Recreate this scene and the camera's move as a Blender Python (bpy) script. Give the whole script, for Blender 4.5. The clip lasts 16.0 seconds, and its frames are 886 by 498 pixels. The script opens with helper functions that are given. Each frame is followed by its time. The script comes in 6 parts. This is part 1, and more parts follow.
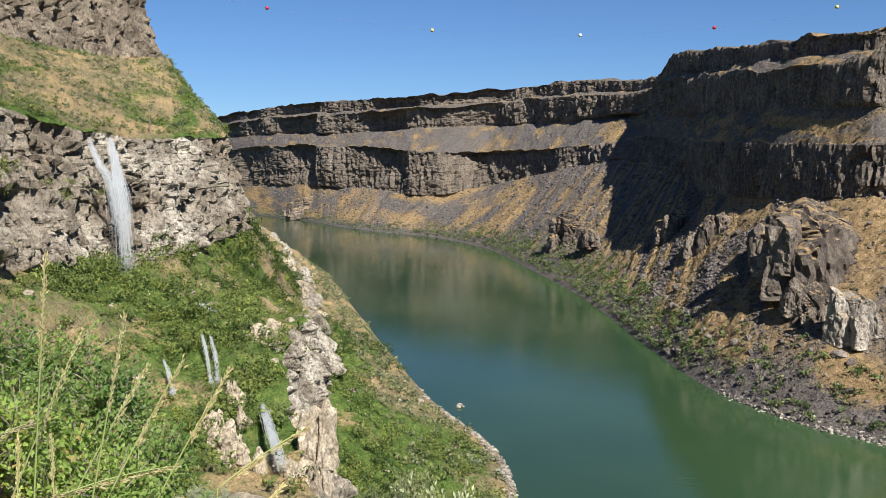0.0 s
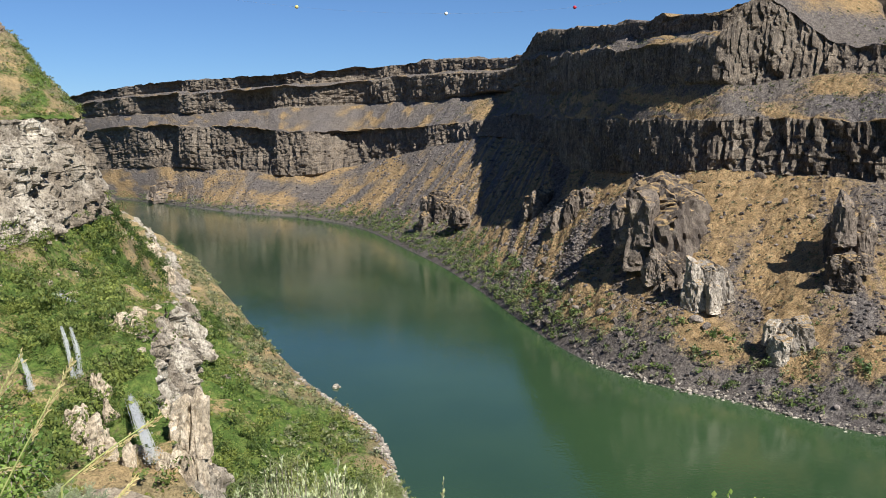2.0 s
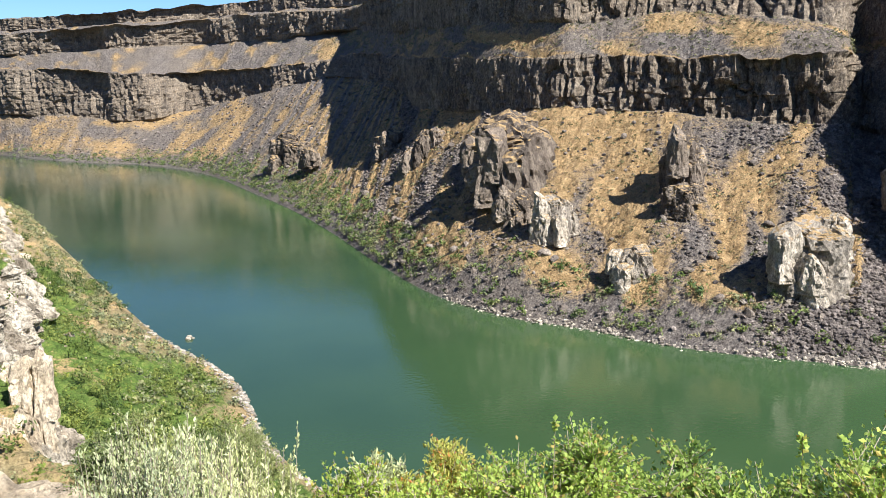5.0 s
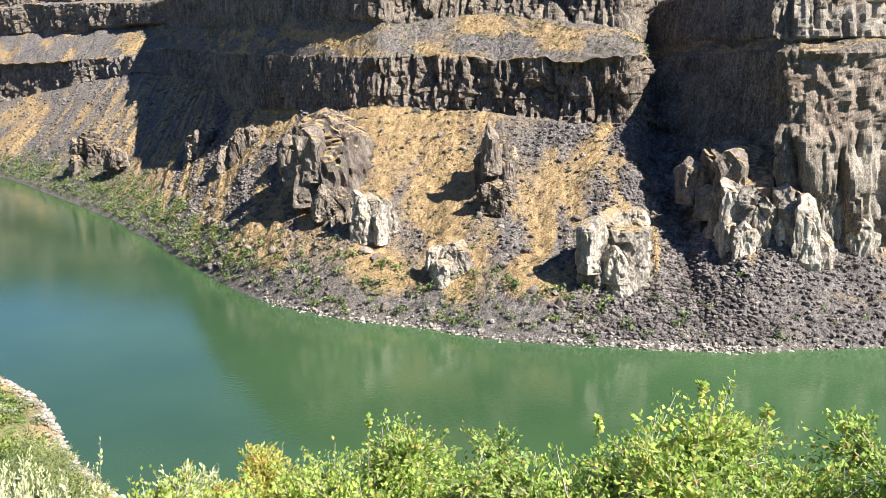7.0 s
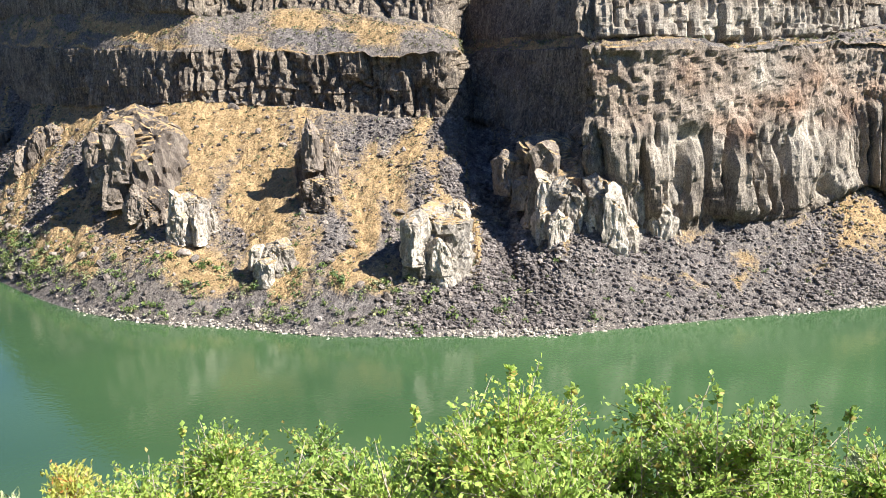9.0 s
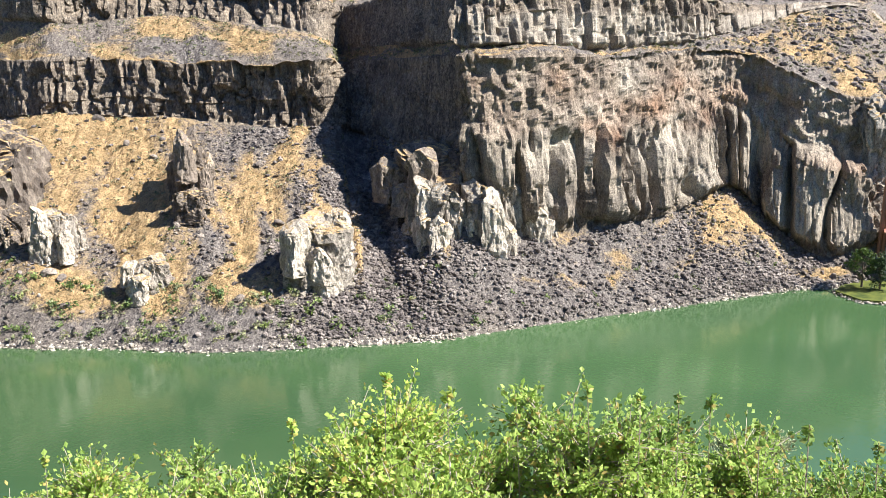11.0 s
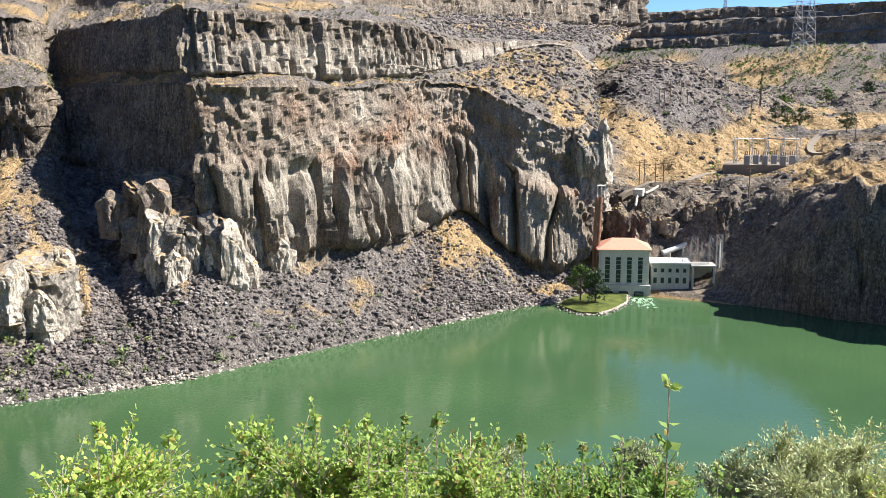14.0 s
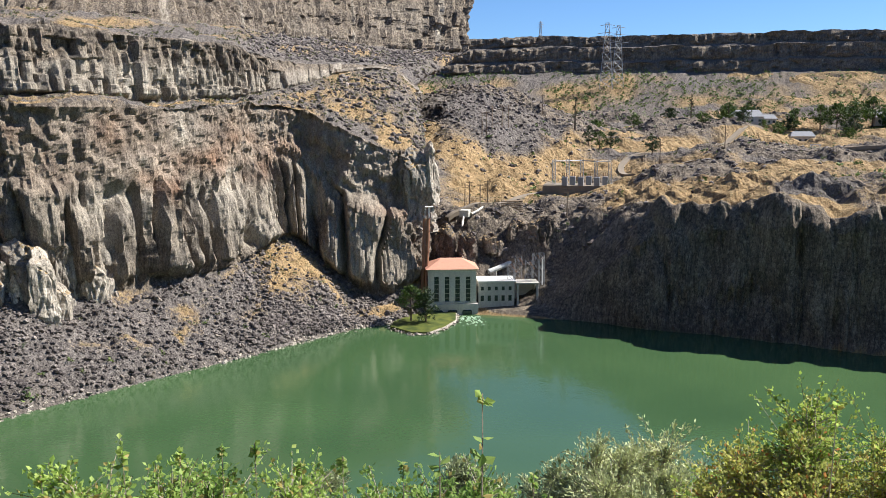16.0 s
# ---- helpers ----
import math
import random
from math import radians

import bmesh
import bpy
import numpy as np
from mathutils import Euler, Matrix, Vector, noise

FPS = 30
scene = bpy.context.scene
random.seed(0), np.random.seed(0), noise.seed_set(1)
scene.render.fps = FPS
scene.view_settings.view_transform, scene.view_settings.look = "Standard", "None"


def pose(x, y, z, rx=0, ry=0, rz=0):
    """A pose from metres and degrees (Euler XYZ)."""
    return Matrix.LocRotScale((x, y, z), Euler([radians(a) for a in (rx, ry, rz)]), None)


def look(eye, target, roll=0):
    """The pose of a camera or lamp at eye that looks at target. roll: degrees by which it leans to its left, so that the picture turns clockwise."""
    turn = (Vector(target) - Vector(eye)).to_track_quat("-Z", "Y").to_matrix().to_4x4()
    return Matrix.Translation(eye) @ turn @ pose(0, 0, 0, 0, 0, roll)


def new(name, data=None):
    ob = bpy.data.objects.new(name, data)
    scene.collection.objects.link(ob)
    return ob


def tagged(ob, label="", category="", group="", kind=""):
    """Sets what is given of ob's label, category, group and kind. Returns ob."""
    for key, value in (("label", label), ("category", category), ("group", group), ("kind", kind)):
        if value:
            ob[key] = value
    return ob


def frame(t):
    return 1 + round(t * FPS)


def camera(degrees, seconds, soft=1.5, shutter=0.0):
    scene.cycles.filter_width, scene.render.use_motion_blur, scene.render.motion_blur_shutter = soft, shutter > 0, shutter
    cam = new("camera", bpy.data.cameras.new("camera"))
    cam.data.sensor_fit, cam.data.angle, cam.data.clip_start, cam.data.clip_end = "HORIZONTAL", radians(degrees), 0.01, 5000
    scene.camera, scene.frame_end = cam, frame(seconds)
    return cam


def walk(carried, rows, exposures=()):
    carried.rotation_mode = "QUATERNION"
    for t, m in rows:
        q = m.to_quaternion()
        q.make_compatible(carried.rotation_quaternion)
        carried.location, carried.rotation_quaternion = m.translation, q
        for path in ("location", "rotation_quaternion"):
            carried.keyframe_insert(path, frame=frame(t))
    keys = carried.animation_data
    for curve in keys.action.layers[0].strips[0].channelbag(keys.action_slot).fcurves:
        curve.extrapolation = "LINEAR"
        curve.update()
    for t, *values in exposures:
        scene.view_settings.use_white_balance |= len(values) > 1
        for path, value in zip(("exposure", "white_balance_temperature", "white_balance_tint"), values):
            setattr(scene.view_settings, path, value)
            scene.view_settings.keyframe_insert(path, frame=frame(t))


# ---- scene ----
cam = camera(54.0, 16.0, soft=0.8)
EYE = Vector((0.0, 0.0, 64.0))
# seconds, yaw, pitch, roll
TURNS = [
    (0.0, 0.00, -5.40, -0.00),
    (0.5, -2.40, -5.40, -0.13),
    (1.0, -5.22, -5.48, 0.01),
    (1.5, -7.16, -5.96, 0.33),
    (2.0, -8.50, -6.84, 0.71),
    (2.5, -9.93, -8.02, 0.97),
    (3.0, -10.95, -9.01, 1.08),
    (5.5, -21.20, -11.14, 1.25),
    (6.0, -24.38, -11.02, 0.98),
    (6.5, -27.27, -11.11, 0.73),
    (7.0, -30.17, -11.18, 0.69),
    (7.5, -33.37, -11.22, 0.73),
    (8.0, -36.18, -11.47, 0.72),
    (8.5, -39.08, -11.70, 0.70),
    (9.0, -41.87, -11.63, 0.60),
    (11.5, -52.47, -11.00, 0.82),
    (12.0, -55.64, -10.66, 0.44),
    (12.5, -58.72, -10.41, 0.19),
    (13.0, -61.61, -10.17, 0.15),
    (13.5, -64.21, -9.96, 0.24),
    (14.0, -66.91, -9.52, 0.43),
    (14.5, -69.70, -9.08, 0.54),
    (15.0, -72.69, -8.61, 0.45),
    (15.5, -75.56, -8.25, 0.07),
    (16.0, -78.15, -8.11, 0.02),
]
ARM = 0.26                                      # held at arm's length: the turn carries the eye round the body


def eye_at(az):
    """Where the eye stands when it looks along an azimuth, clockwise from +y."""
    a, b = radians(min(max(az, 0.0), 79.0)), radians(40.0)
    return EYE + Vector((math.sin(a) - math.sin(b), math.cos(a) - math.cos(b), 0)) * ARM


walk(cam, [(t, pose(*eye_at(-y), 90 + p, r, y)) for t, y, p, r in TURNS],
     exposures=[(0.0, 0.58), (1.5, 0.54), (3.0, 0.64), (5.5, 1.28), (9.0, 1.62), (12.5, 1.66), (14.5, 1.36), (16.0, 1.1)])

# ---- daylight ----
SUN_AZ, SUN_EL = radians(153), radians(45)      # clockwise from +y
world = bpy.data.worlds.new("sky")
scene.world = world
world.use_nodes = True
wn = world.node_tree
sky = wn.nodes.new("ShaderNodeTexSky")
sky.sky_type = "NISHITA"
sky.sun_disc = False
sky.sun_elevation = SUN_EL
sky.sun_rotation = SUN_AZ
sky.altitude = 1000
sky.dust_density = 0.05
sky.ozone_density = 5.0
tint = wn.nodes.new("ShaderNodeMix")
tint.data_type, tint.blend_type = "RGBA", "MULTIPLY"
tint.inputs[0].default_value = 1.0
tint.inputs[7].default_value = (0.86, 1.08, 1.36, 1)
wn.links.new(sky.outputs[0], tint.inputs[6])
wn.links.new(tint.outputs[2], wn.nodes["Background"].inputs[0])
wn.nodes["Background"].inputs[1].default_value = 0.05
sun = bpy.data.lights.new("sun", "SUN")
sun.energy, sun.angle, sun.color = 5.0, radians(0.5), (1.0, 0.975, 0.925)
sun_ob = new("sun", sun)
sun_dir = Vector((math.sin(SUN_AZ) * math.cos(SUN_EL), math.cos(SUN_AZ) * math.cos(SUN_EL), math.sin(SUN_EL)))
sun_ob.matrix_world = look(sun_dir * 600, (0, 0, 0))


# ---- noise on arrays ----
def hash3(ix, iy, iz):
    n = (ix.astype(np.int64) * 73856093) ^ (iy.astype(np.int64) * 19349663) ^ (iz.astype(np.int64) * 83492791)
    n = (n ^ (n >> 13)) * 1274126177
    n = (n ^ (n >> 16)) & 0x7FFFFFFF
    return n / 2147483647.0


def vnoise(x, y, z):
    """Smooth value noise, -1 to 1."""
    x, y, z = np.broadcast_arrays(np.asarray(x, float), np.asarray(y, float), np.asarray(z, float))
    ix, iy, iz = np.floor(x), np.floor(y), np.floor(z)
    fx, fy, fz = x - ix, y - iy, z - iz
    fx, fy, fz = fx * fx * (3 - 2 * fx), fy * fy * (3 - 2 * fy), fz * fz * (3 - 2 * fz)
    out = 0
    for dx in (0, 1):
        for dy in (0, 1):
            for dz in (0, 1):
                w = (fx if dx else 1 - fx) * (fy if dy else 1 - fy) * (fz if dz else 1 - fz)
                out = out + w * hash3(ix + dx, iy + dy, iz + dz)
    return out * 2 - 1


def fbm(x, y, z, octaves=4):
    out, amp = 0, 1.0
    for k in range(octaves):
        out = out + amp * vnoise(x + 17.3 * k, y - 9.1 * k, z + 5.7 * k)
        x, y, z, amp = x * 2.03, y * 2.03, z * 2.03, amp * 0.5
    return out


def cells(x, y):
    """Cellular noise: distance to nearest, gap to second, and the nearest cell's random value."""
    x, y = np.broadcast_arrays(np.asarray(x, float), np.asarray(y, float))
    ix, iy = np.floor(x), np.floor(y)
    f1 = np.full(x.shape, 9.0)
    f2 = np.full(x.shape, 9.0)
    val = np.zeros(x.shape)
    zero = np.zeros(x.shape)
    for dx in (-1, 0, 1):
        for dy in (-1, 0, 1):
            cx, cy = ix + dx, iy + dy
            px = cx + 0.15 + 0.7 * hash3(cx, cy, zero + 3)
            py = cy + 0.15 + 0.7 * hash3(cx, cy, zero + 11)
            dd = np.hypot(px - x, py - y)
            near = dd < f1
            f2 = np.where(near, f1, np.minimum(f2, dd))
            val = np.where(near, hash3(cx, cy, zero + 29), val)
            f1 = np.where(near, dd, f1)
    return f1, f2 - f1, val


def smooth(a, b, x):
    t = np.clip((x - a) / (b - a), 0, 1)
    return t * t * (3 - 2 * t)


def spline(points, t):
    """Catmull-Rom through the points, at station numbers t."""
    p = np.asarray(points, float)
    n = len(p)
    i = np.clip(np.floor(t).astype(int), 0, n - 2)
    f = (t - i)[:, None]
    a, b, c, e = p[np.maximum(i - 1, 0)], p[i], p[i + 1], p[np.minimum(i + 2, n - 1)]
    return 0.5 * (2 * b + (c - a) * f + (2 * a - 5 * b + 4 * c - e) * f ** 2 + (3 * b - a - 3 * c + e) * f ** 3)


def grid_mesh(name, pos, mask=None, smooth_faces=False):
    """A mesh from rows x columns of places, with the zone mask as an attribute."""
    r, c = pos.shape[:2]
    me = bpy.data.meshes.new(name)
    idx = np.arange(r * c).reshape(r, c)
    quads = np.stack([idx[:-1, :-1], idx[:-1, 1:], idx[1:, 1:], idx[1:, :-1]], -1).reshape(-1, 4)
    me.vertices.add(r * c)
    me.vertices.foreach_set("co", pos.reshape(-1).astype(np.float32))
    me.loops.add(quads.size)
    me.loops.foreach_set("vertex_index", quads.reshape(-1).astype(np.int32))
    me.polygons.add(len(quads))
    me.polygons.foreach_set("loop_start", (np.arange(len(quads)) * 4).astype(np.int32))
    me.update(calc_edges=True)
    if mask is not None:
        at = me.attributes.new("zone", "FLOAT_COLOR", "POINT")
        at.data.foreach_set("color", mask.reshape(-1).astype(np.float32))
    me.polygons.foreach_set("use_smooth", np.full(len(quads), smooth_faces))
    return me


# ---- materials ----
class Nodes:
    """A short way to write a node material."""
    def __init__(self, name):
        self.mat = bpy.data.materials.new(name)
        self.mat.use_nodes = True
        self.tree = self.mat.node_tree
        self.bsdf = self.tree.nodes["Principled BSDF"]

    def node(self, kind, **settings):
        n = self.tree.nodes.new(kind)
        for key, value in settings.items():
            n.inputs[key.replace("_", " ")].default_value = value
        return n

    def link(self, a, b):
        self.tree.links.new(a, b)

    def place(self, scale=(1, 1, 1), local=False):
        tc = self.node("ShaderNodeTexCoord") if local else self.node("ShaderNodeNewGeometry")
        mp = self.node("ShaderNodeMapping")
        mp.inputs["Scale"].default_value = scale
        self.link(tc.outputs["Object" if local else "Position"], mp.inputs[0])
        return mp.outputs[0]

    def noise(self, vec, scale, detail=5.0, rough=0.6):
        n = self.node("ShaderNodeTexNoise", Scale=scale, Detail=detail, Roughness=rough)
        self.link(vec, n.inputs["Vector"])
        return n.outputs["Fac"]

    def ramp(self, fac, *stops):
        n = self.node("ShaderNodeValToRGB")
        e = n.color_ramp.elements
        while len(e) < len(stops):
            e.new(0.5)
        for el, (pos, col) in zip(e, stops):
            el.position, el.color = pos, (*col, 1) if len(col) == 3 else col
        self.link(fac, n.inputs[0])
        return n.outputs[0]

    def mix(self, fac, a, b, mode="MIX"):
        n = self.node("ShaderNodeMix")
        n.data_type, n.blend_type = "RGBA", mode
        for sock, v in ((n.inputs[0], fac), (n.inputs[6], a), (n.inputs[7], b)):
            if isinstance(v, (int, float)):
                sock.default_value = v
            elif isinstance(v, tuple):
                sock.default_value = (*v, 1)
            else:
                self.link(v, sock)
        return n.outputs[2]

    def maths(self, op, a, b):
        n = self.node("ShaderNodeMath")
        n.operation = op
        for sock, v in zip(n.inputs, (a, b)):
            if isinstance(v, (int, float)):
                sock.default_value = v
            else:
                self.link(v, sock)
        return n.outputs[0]

    def bump(self, height, strength, distance, under=None):
        n = self.node("ShaderNodeBump", Strength=strength, Distance=distance)
        self.link(height, n.inputs["Height"])
        if under is not None:
            self.link(under, n.inputs["Normal"])
        return n.outputs[0]

    def done(self, colour, rough=0.8, normal=None, metal=0.0, spec=0.3):
        if isinstance(colour, tuple):
            self.bsdf.inputs["Base Color"].default_value = (*colour, 1)
        else:
            self.link(colour, self.bsdf.inputs["Base Color"])
        if isinstance(rough, (int, float)):
            self.bsdf.inputs["Roughness"].default_value = rough
        else:
            self.link(rough, self.bsdf.inputs["Roughness"])
        self.bsdf.inputs["Metallic"].default_value = metal
        self.bsdf.inputs["Specular IOR Level"].default_value = spec
        if normal is not None:
            self.link(normal, self.bsdf.inputs["Normal"])
        return self.mat


def canyon_material():
    n = Nodes("canyon_ground")
    p = n.place()
    tall = n.place((1, 1, 0.3))
    flat = n.place((0.25, 0.25, 1))
    zone = n.node("ShaderNodeAttribute")
    zone.attribute_name = "zone"
    sep = n.node("ShaderNodeSeparateColor")
    n.link(zone.outputs["Color"], sep.inputs[0])
    cliff, grass, pale, red = sep.outputs[0], sep.outputs[1], sep.outputs[2], zone.outputs["Alpha"]
    fine = n.noise(p, 0.9, 8, 0.7)
    mid = n.noise(tall, 0.16, 6, 0.65)
    band = n.noise(flat, 0.22, 5, 0.6)
    big = n.noise(p, 0.02, 3)
    # basalt
    basalt = n.ramp(mid, (0.3, (0.065, 0.054, 0.046)), (0.5, (0.195, 0.155, 0.117)), (0.68, (0.35, 0.28, 0.205)))
    basalt = n.mix(0.45, basalt, n.ramp(band, (0.35, (0.075, 0.065, 0.06)), (0.65, (0.24, 0.19, 0.14))))
    basalt = n.mix(n.ramp(fine, (0.52, (0, 0, 0)), (0.66, (0.75, 0.75, 0.75))), basalt, (0.36, 0.31, 0.24))
    basalt = n.mix(n.ramp(fine, (0.34, (0.85, 0.85, 0.85)), (0.46, (0, 0, 0))), basalt, (0.045, 0.04, 0.038))
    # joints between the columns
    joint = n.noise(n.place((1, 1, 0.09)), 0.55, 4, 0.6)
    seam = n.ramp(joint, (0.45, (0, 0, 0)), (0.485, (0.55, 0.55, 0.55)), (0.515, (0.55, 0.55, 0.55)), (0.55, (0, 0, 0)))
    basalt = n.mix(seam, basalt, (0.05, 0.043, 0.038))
    # iron-stained layer
    basalt = n.mix(red, basalt, n.ramp(mid, (0.3, (0.13, 0.07, 0.045)), (0.7, (0.34, 0.17, 0.09))))
    # pale rock
    whit = n.ramp(mid, (0.28, (0.13, 0.11, 0.09)), (0.48, (0.29, 0.25, 0.20)), (0.7, (0.48, 0.425, 0.345)))
    whit = n.mix(n.ramp(band, (0.3, (0.55, 0.55, 0.55)), (0.5, (0, 0, 0))), whit, (0.2, 0.175, 0.15))
    rock = n.mix(pale, basalt, whit)
    # scree and dry grass
    scree = n.ramp(fine, (0.3, (0.042, 0.036, 0.036)), (0.5, (0.135, 0.118, 0.108)), (0.72, (0.28, 0.25, 0.222)))
    scree = n.mix(n.ramp(big, (0.4, (0, 0, 0)), (0.62, (0.5, 0.5, 0.5))), scree, (0.15, 0.125, 0.1))
    straw = n.ramp(n.noise(p, 0.45, 6, 0.65), (0.3, (0.18, 0.118, 0.058)), (0.5, (0.33, 0.222, 0.112)), (0.7, (0.46, 0.322, 0.176)))
    straw = n.mix(n.ramp(fine, (0.52, (0, 0, 0)), (0.62, (0.75, 0.75, 0.75))), straw, (0.115, 0.105, 0.055))
    edge = n.maths("ADD", grass, n.maths("MULTIPLY", n.maths("SUBTRACT", fine, 0.5), 1.3))
    loose = n.mix(n.ramp(edge, (0.36, (0, 0, 0)), (0.66, (1, 1, 1))), scree, straw)
    split = n.maths("ADD", cliff, n.maths("MULTIPLY", n.maths("SUBTRACT", fine, 0.5), 0.5))
    col = n.mix(n.ramp(split, (0.42, (0, 0, 0)), (0.58, (1, 1, 1))), loose, rock)
    grain = n.noise(n.place((1, 1, 0.6)), 2.6, 6, 0.75)
    col = n.mix(1.0, col, n.ramp(grain, (0.36, (0.5, 0.48, 0.47)), (0.5, (1.0, 1.0, 1.0)), (0.66, (1.45, 1.42, 1.38))), "MULTIPLY")
    nb = n.bump(mid, 0.7, 1.6)
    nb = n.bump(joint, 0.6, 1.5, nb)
    nb = n.bump(fine, 0.9, 0.7, nb)
    nb = n.bump(grain, 0.8, 0.3, nb)
    return n.done(col, 0.92, nb, spec=0.12)


def south_material():
    n = Nodes("south_bank_ground")
    p = n.place()
    tall = n.place((1, 1, 0.35))
    zone = n.node("ShaderNodeAttribute")
    zone.attribute_name = "zone"
    sep = n.node("ShaderNodeSeparateColor")
    n.link(zone.outputs["Color"], sep.inputs[0])
    cliff, green, pale = sep.outputs[0], sep.outputs[1], sep.outputs[2]
    fine = n.noise(p, 0.8, 8, 0.7)
    mid = n.noise(tall, 0.22, 6, 0.65)
    rock = n.ramp(mid, (0.28, (0.085, 0.07, 0.055)), (0.5, (0.22, 0.178, 0.132)), (0.72, (0.36, 0.30, 0.225)))
    whit = n.ramp(mid, (0.3, (0.14, 0.115, 0.085)), (0.48, (0.40, 0.355, 0.285)), (0.7, (0.66, 0.60, 0.50)))
    rock = n.mix(pale, rock, whit)
    rock = n.mix(n.ramp(fine, (0.38, (0.85, 0.85, 0.85)), (0.5, (0, 0, 0))), rock, (0.10, 0.083, 0.066))
    soil = n.ramp(fine, (0.3, (0.10, 0.09, 0.05)), (0.55, (0.24, 0.195, 0.105)), (0.75, (0.40, 0.335, 0.22)))
    turf = n.ramp(n.noise(p, 0.5, 6, 0.7), (0.3, (0.035, 0.06, 0.015)), (0.5, (0.085, 0.135, 0.03)), (0.7, (0.19, 0.22, 0.06)))
    edge = n.maths("ADD", green, n.maths("MULTIPLY", n.maths("SUBTRACT", fine, 0.5), 1.0))
    dry = n.ramp(n.noise(p, 0.07, 5, 0.6), (0.45, (0, 0, 0)), (0.6, (0.8, 0.8, 0.8)))
    soil = n.mix(dry, soil, (0.40, 0.285, 0.145))
    loose = n.mix(n.ramp(edge, (0.42, (0, 0, 0)), (0.58, (1, 1, 1))), soil, turf)
    split = n.maths("ADD", cliff, n.maths("MULTIPLY", n.maths("SUBTRACT", fine, 0.5), 0.5))
    col = n.mix(n.ramp(split, (0.42, (0, 0, 0)), (0.58, (1, 1, 1))), loose, rock)
    grain = n.noise(n.place((1, 1, 0.6)), 2.6, 6, 0.75)
    col = n.mix(1.0, col, n.ramp(grain, (0.36, (0.5, 0.48, 0.46)), (0.5, (1.0, 1.0, 1.0)), (0.66, (1.35, 1.32, 1.28))), "MULTIPLY")
    nb = n.bump(mid, 0.6, 1.2)
    nb = n.bump(fine, 0.8, 0.5, nb)
    nb = n.bump(grain, 0.8, 0.3, nb)
    return n.done(col, 0.92, nb, spec=0.12)


def water_material():
    n = Nodes("river_water")
    p = n.place()
    streak = n.place((0.6, 0.25, 1))
    body = n.ramp(n.noise(p, 0.012, 3), (0.3, (0.028, 0.060, 0.027)), (0.7, (0.045, 0.086, 0.036)))
    # lighter green in the basin below the tailrace, darker and bluer downstream
    sep = n.node("ShaderNodeSeparateXYZ")
    n.link(p, sep.inputs[0])
    reach = n.maths("ADD", n.maths("MULTIPLY", sep.outputs[0], 0.005), n.maths("MULTIPLY", n.noise(p, 0.02, 3), 0.3))
    body = n.mix(1.0, body, n.ramp(reach, (0.15, (0.72, 0.78, 0.8)), (0.6, (1.1, 1.06, 1.0)), (1.0, (1.22, 1.2, 1.15))), "MULTIPLY")
    nb = n.bump(n.noise(p, 0.9, 3, 0.5), 0.12, 0.25)
    nb = n.bump(n.noise(streak, 0.16, 3), 0.06, 0.6, nb)
    rough = n.ramp(n.noise(streak, 0.03, 3), (0.4, (0.05, 0.05, 0.05)), (0.65, (0.13, 0.13, 0.13)))
    n.bsdf.inputs["IOR"].default_value = 1.33
    return n.done(body, rough, nb, spec=0.5)


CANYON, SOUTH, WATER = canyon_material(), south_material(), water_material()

# ---- far bank: stations from downstream to the power house ----
SHORE = [(-340, 1290), (-260, 1180), (-180, 1060), (-105, 925), (-57, 850), (-10, 795), (34, 682), (55, 539), (66, 447), (71, 367), (73, 302),
         (77, 249), (88, 215), (102, 196), (116, 172), (138, 151), (150, 140), (160, 133), (190, 118), (216, 104), (238, 93), (258, 82), (270, 71), (284, 66), (300, 84)]
FOOT = [(-360, 1360, 38), (-280, 1250, 35), (-205, 1150, 40), (-95, 1010, 38), (-14, 912, 33), (44, 890, 44), (100, 780, 60), (136, 700, 70),
        (147, 610, 66), (140, 510, 60), (125, 412, 52), (125, 345, 52), (138, 298, 53), (150, 281, 53), (168, 251, 51), (192, 212, 47),
        (216, 227, 47), (199, 165, 38), (196, 146, 21), (240, 119, 21), (276, 111, 27), (277, 89, 10), (284, 75, 8), (300, 70, 20), (332, 100, 40)]
LEDGE = [(-365, 1372, 89), (-284, 1262, 90), (-210, 1165, 92), (-97, 1026, 88), (-15, 927, 79), (46, 908, 80), (104, 795, 80), (139, 712, 84),
         (150, 622, 86), (142, 522, 80), (127, 422, 76), (126, 351, 74), (140, 302, 72), (153, 285, 72), (170, 255, 70), (195, 215, 69),
         (231, 243, 70), (205, 171, 71), (199, 151, 70), (252, 127, 70), (283, 115, 71), (289, 94, 63), (295, 80, 56), (312, 72, 54), (338, 102, 56)]
BACK = [(-375, 1400, 107), (-292, 1290, 108), (-218, 1200, 108), (-102, 1070, 105), (-10, 985, 107), (60, 955, 108), (125, 850, 108),
        (170, 770, 110), (156, 625, 100), (148, 526, 94), (133, 425, 90), (132, 354, 87), (146, 306, 85), (160, 301, 84), (184, 281, 86),
        (208, 232, 79), (237, 251, 76), (210, 176, 74), (203, 156, 72), (255, 130, 72), (292, 122, 76), (337, 111, 85), (361, 100, 87), (372, 90, 78), (388, 115, 78)]
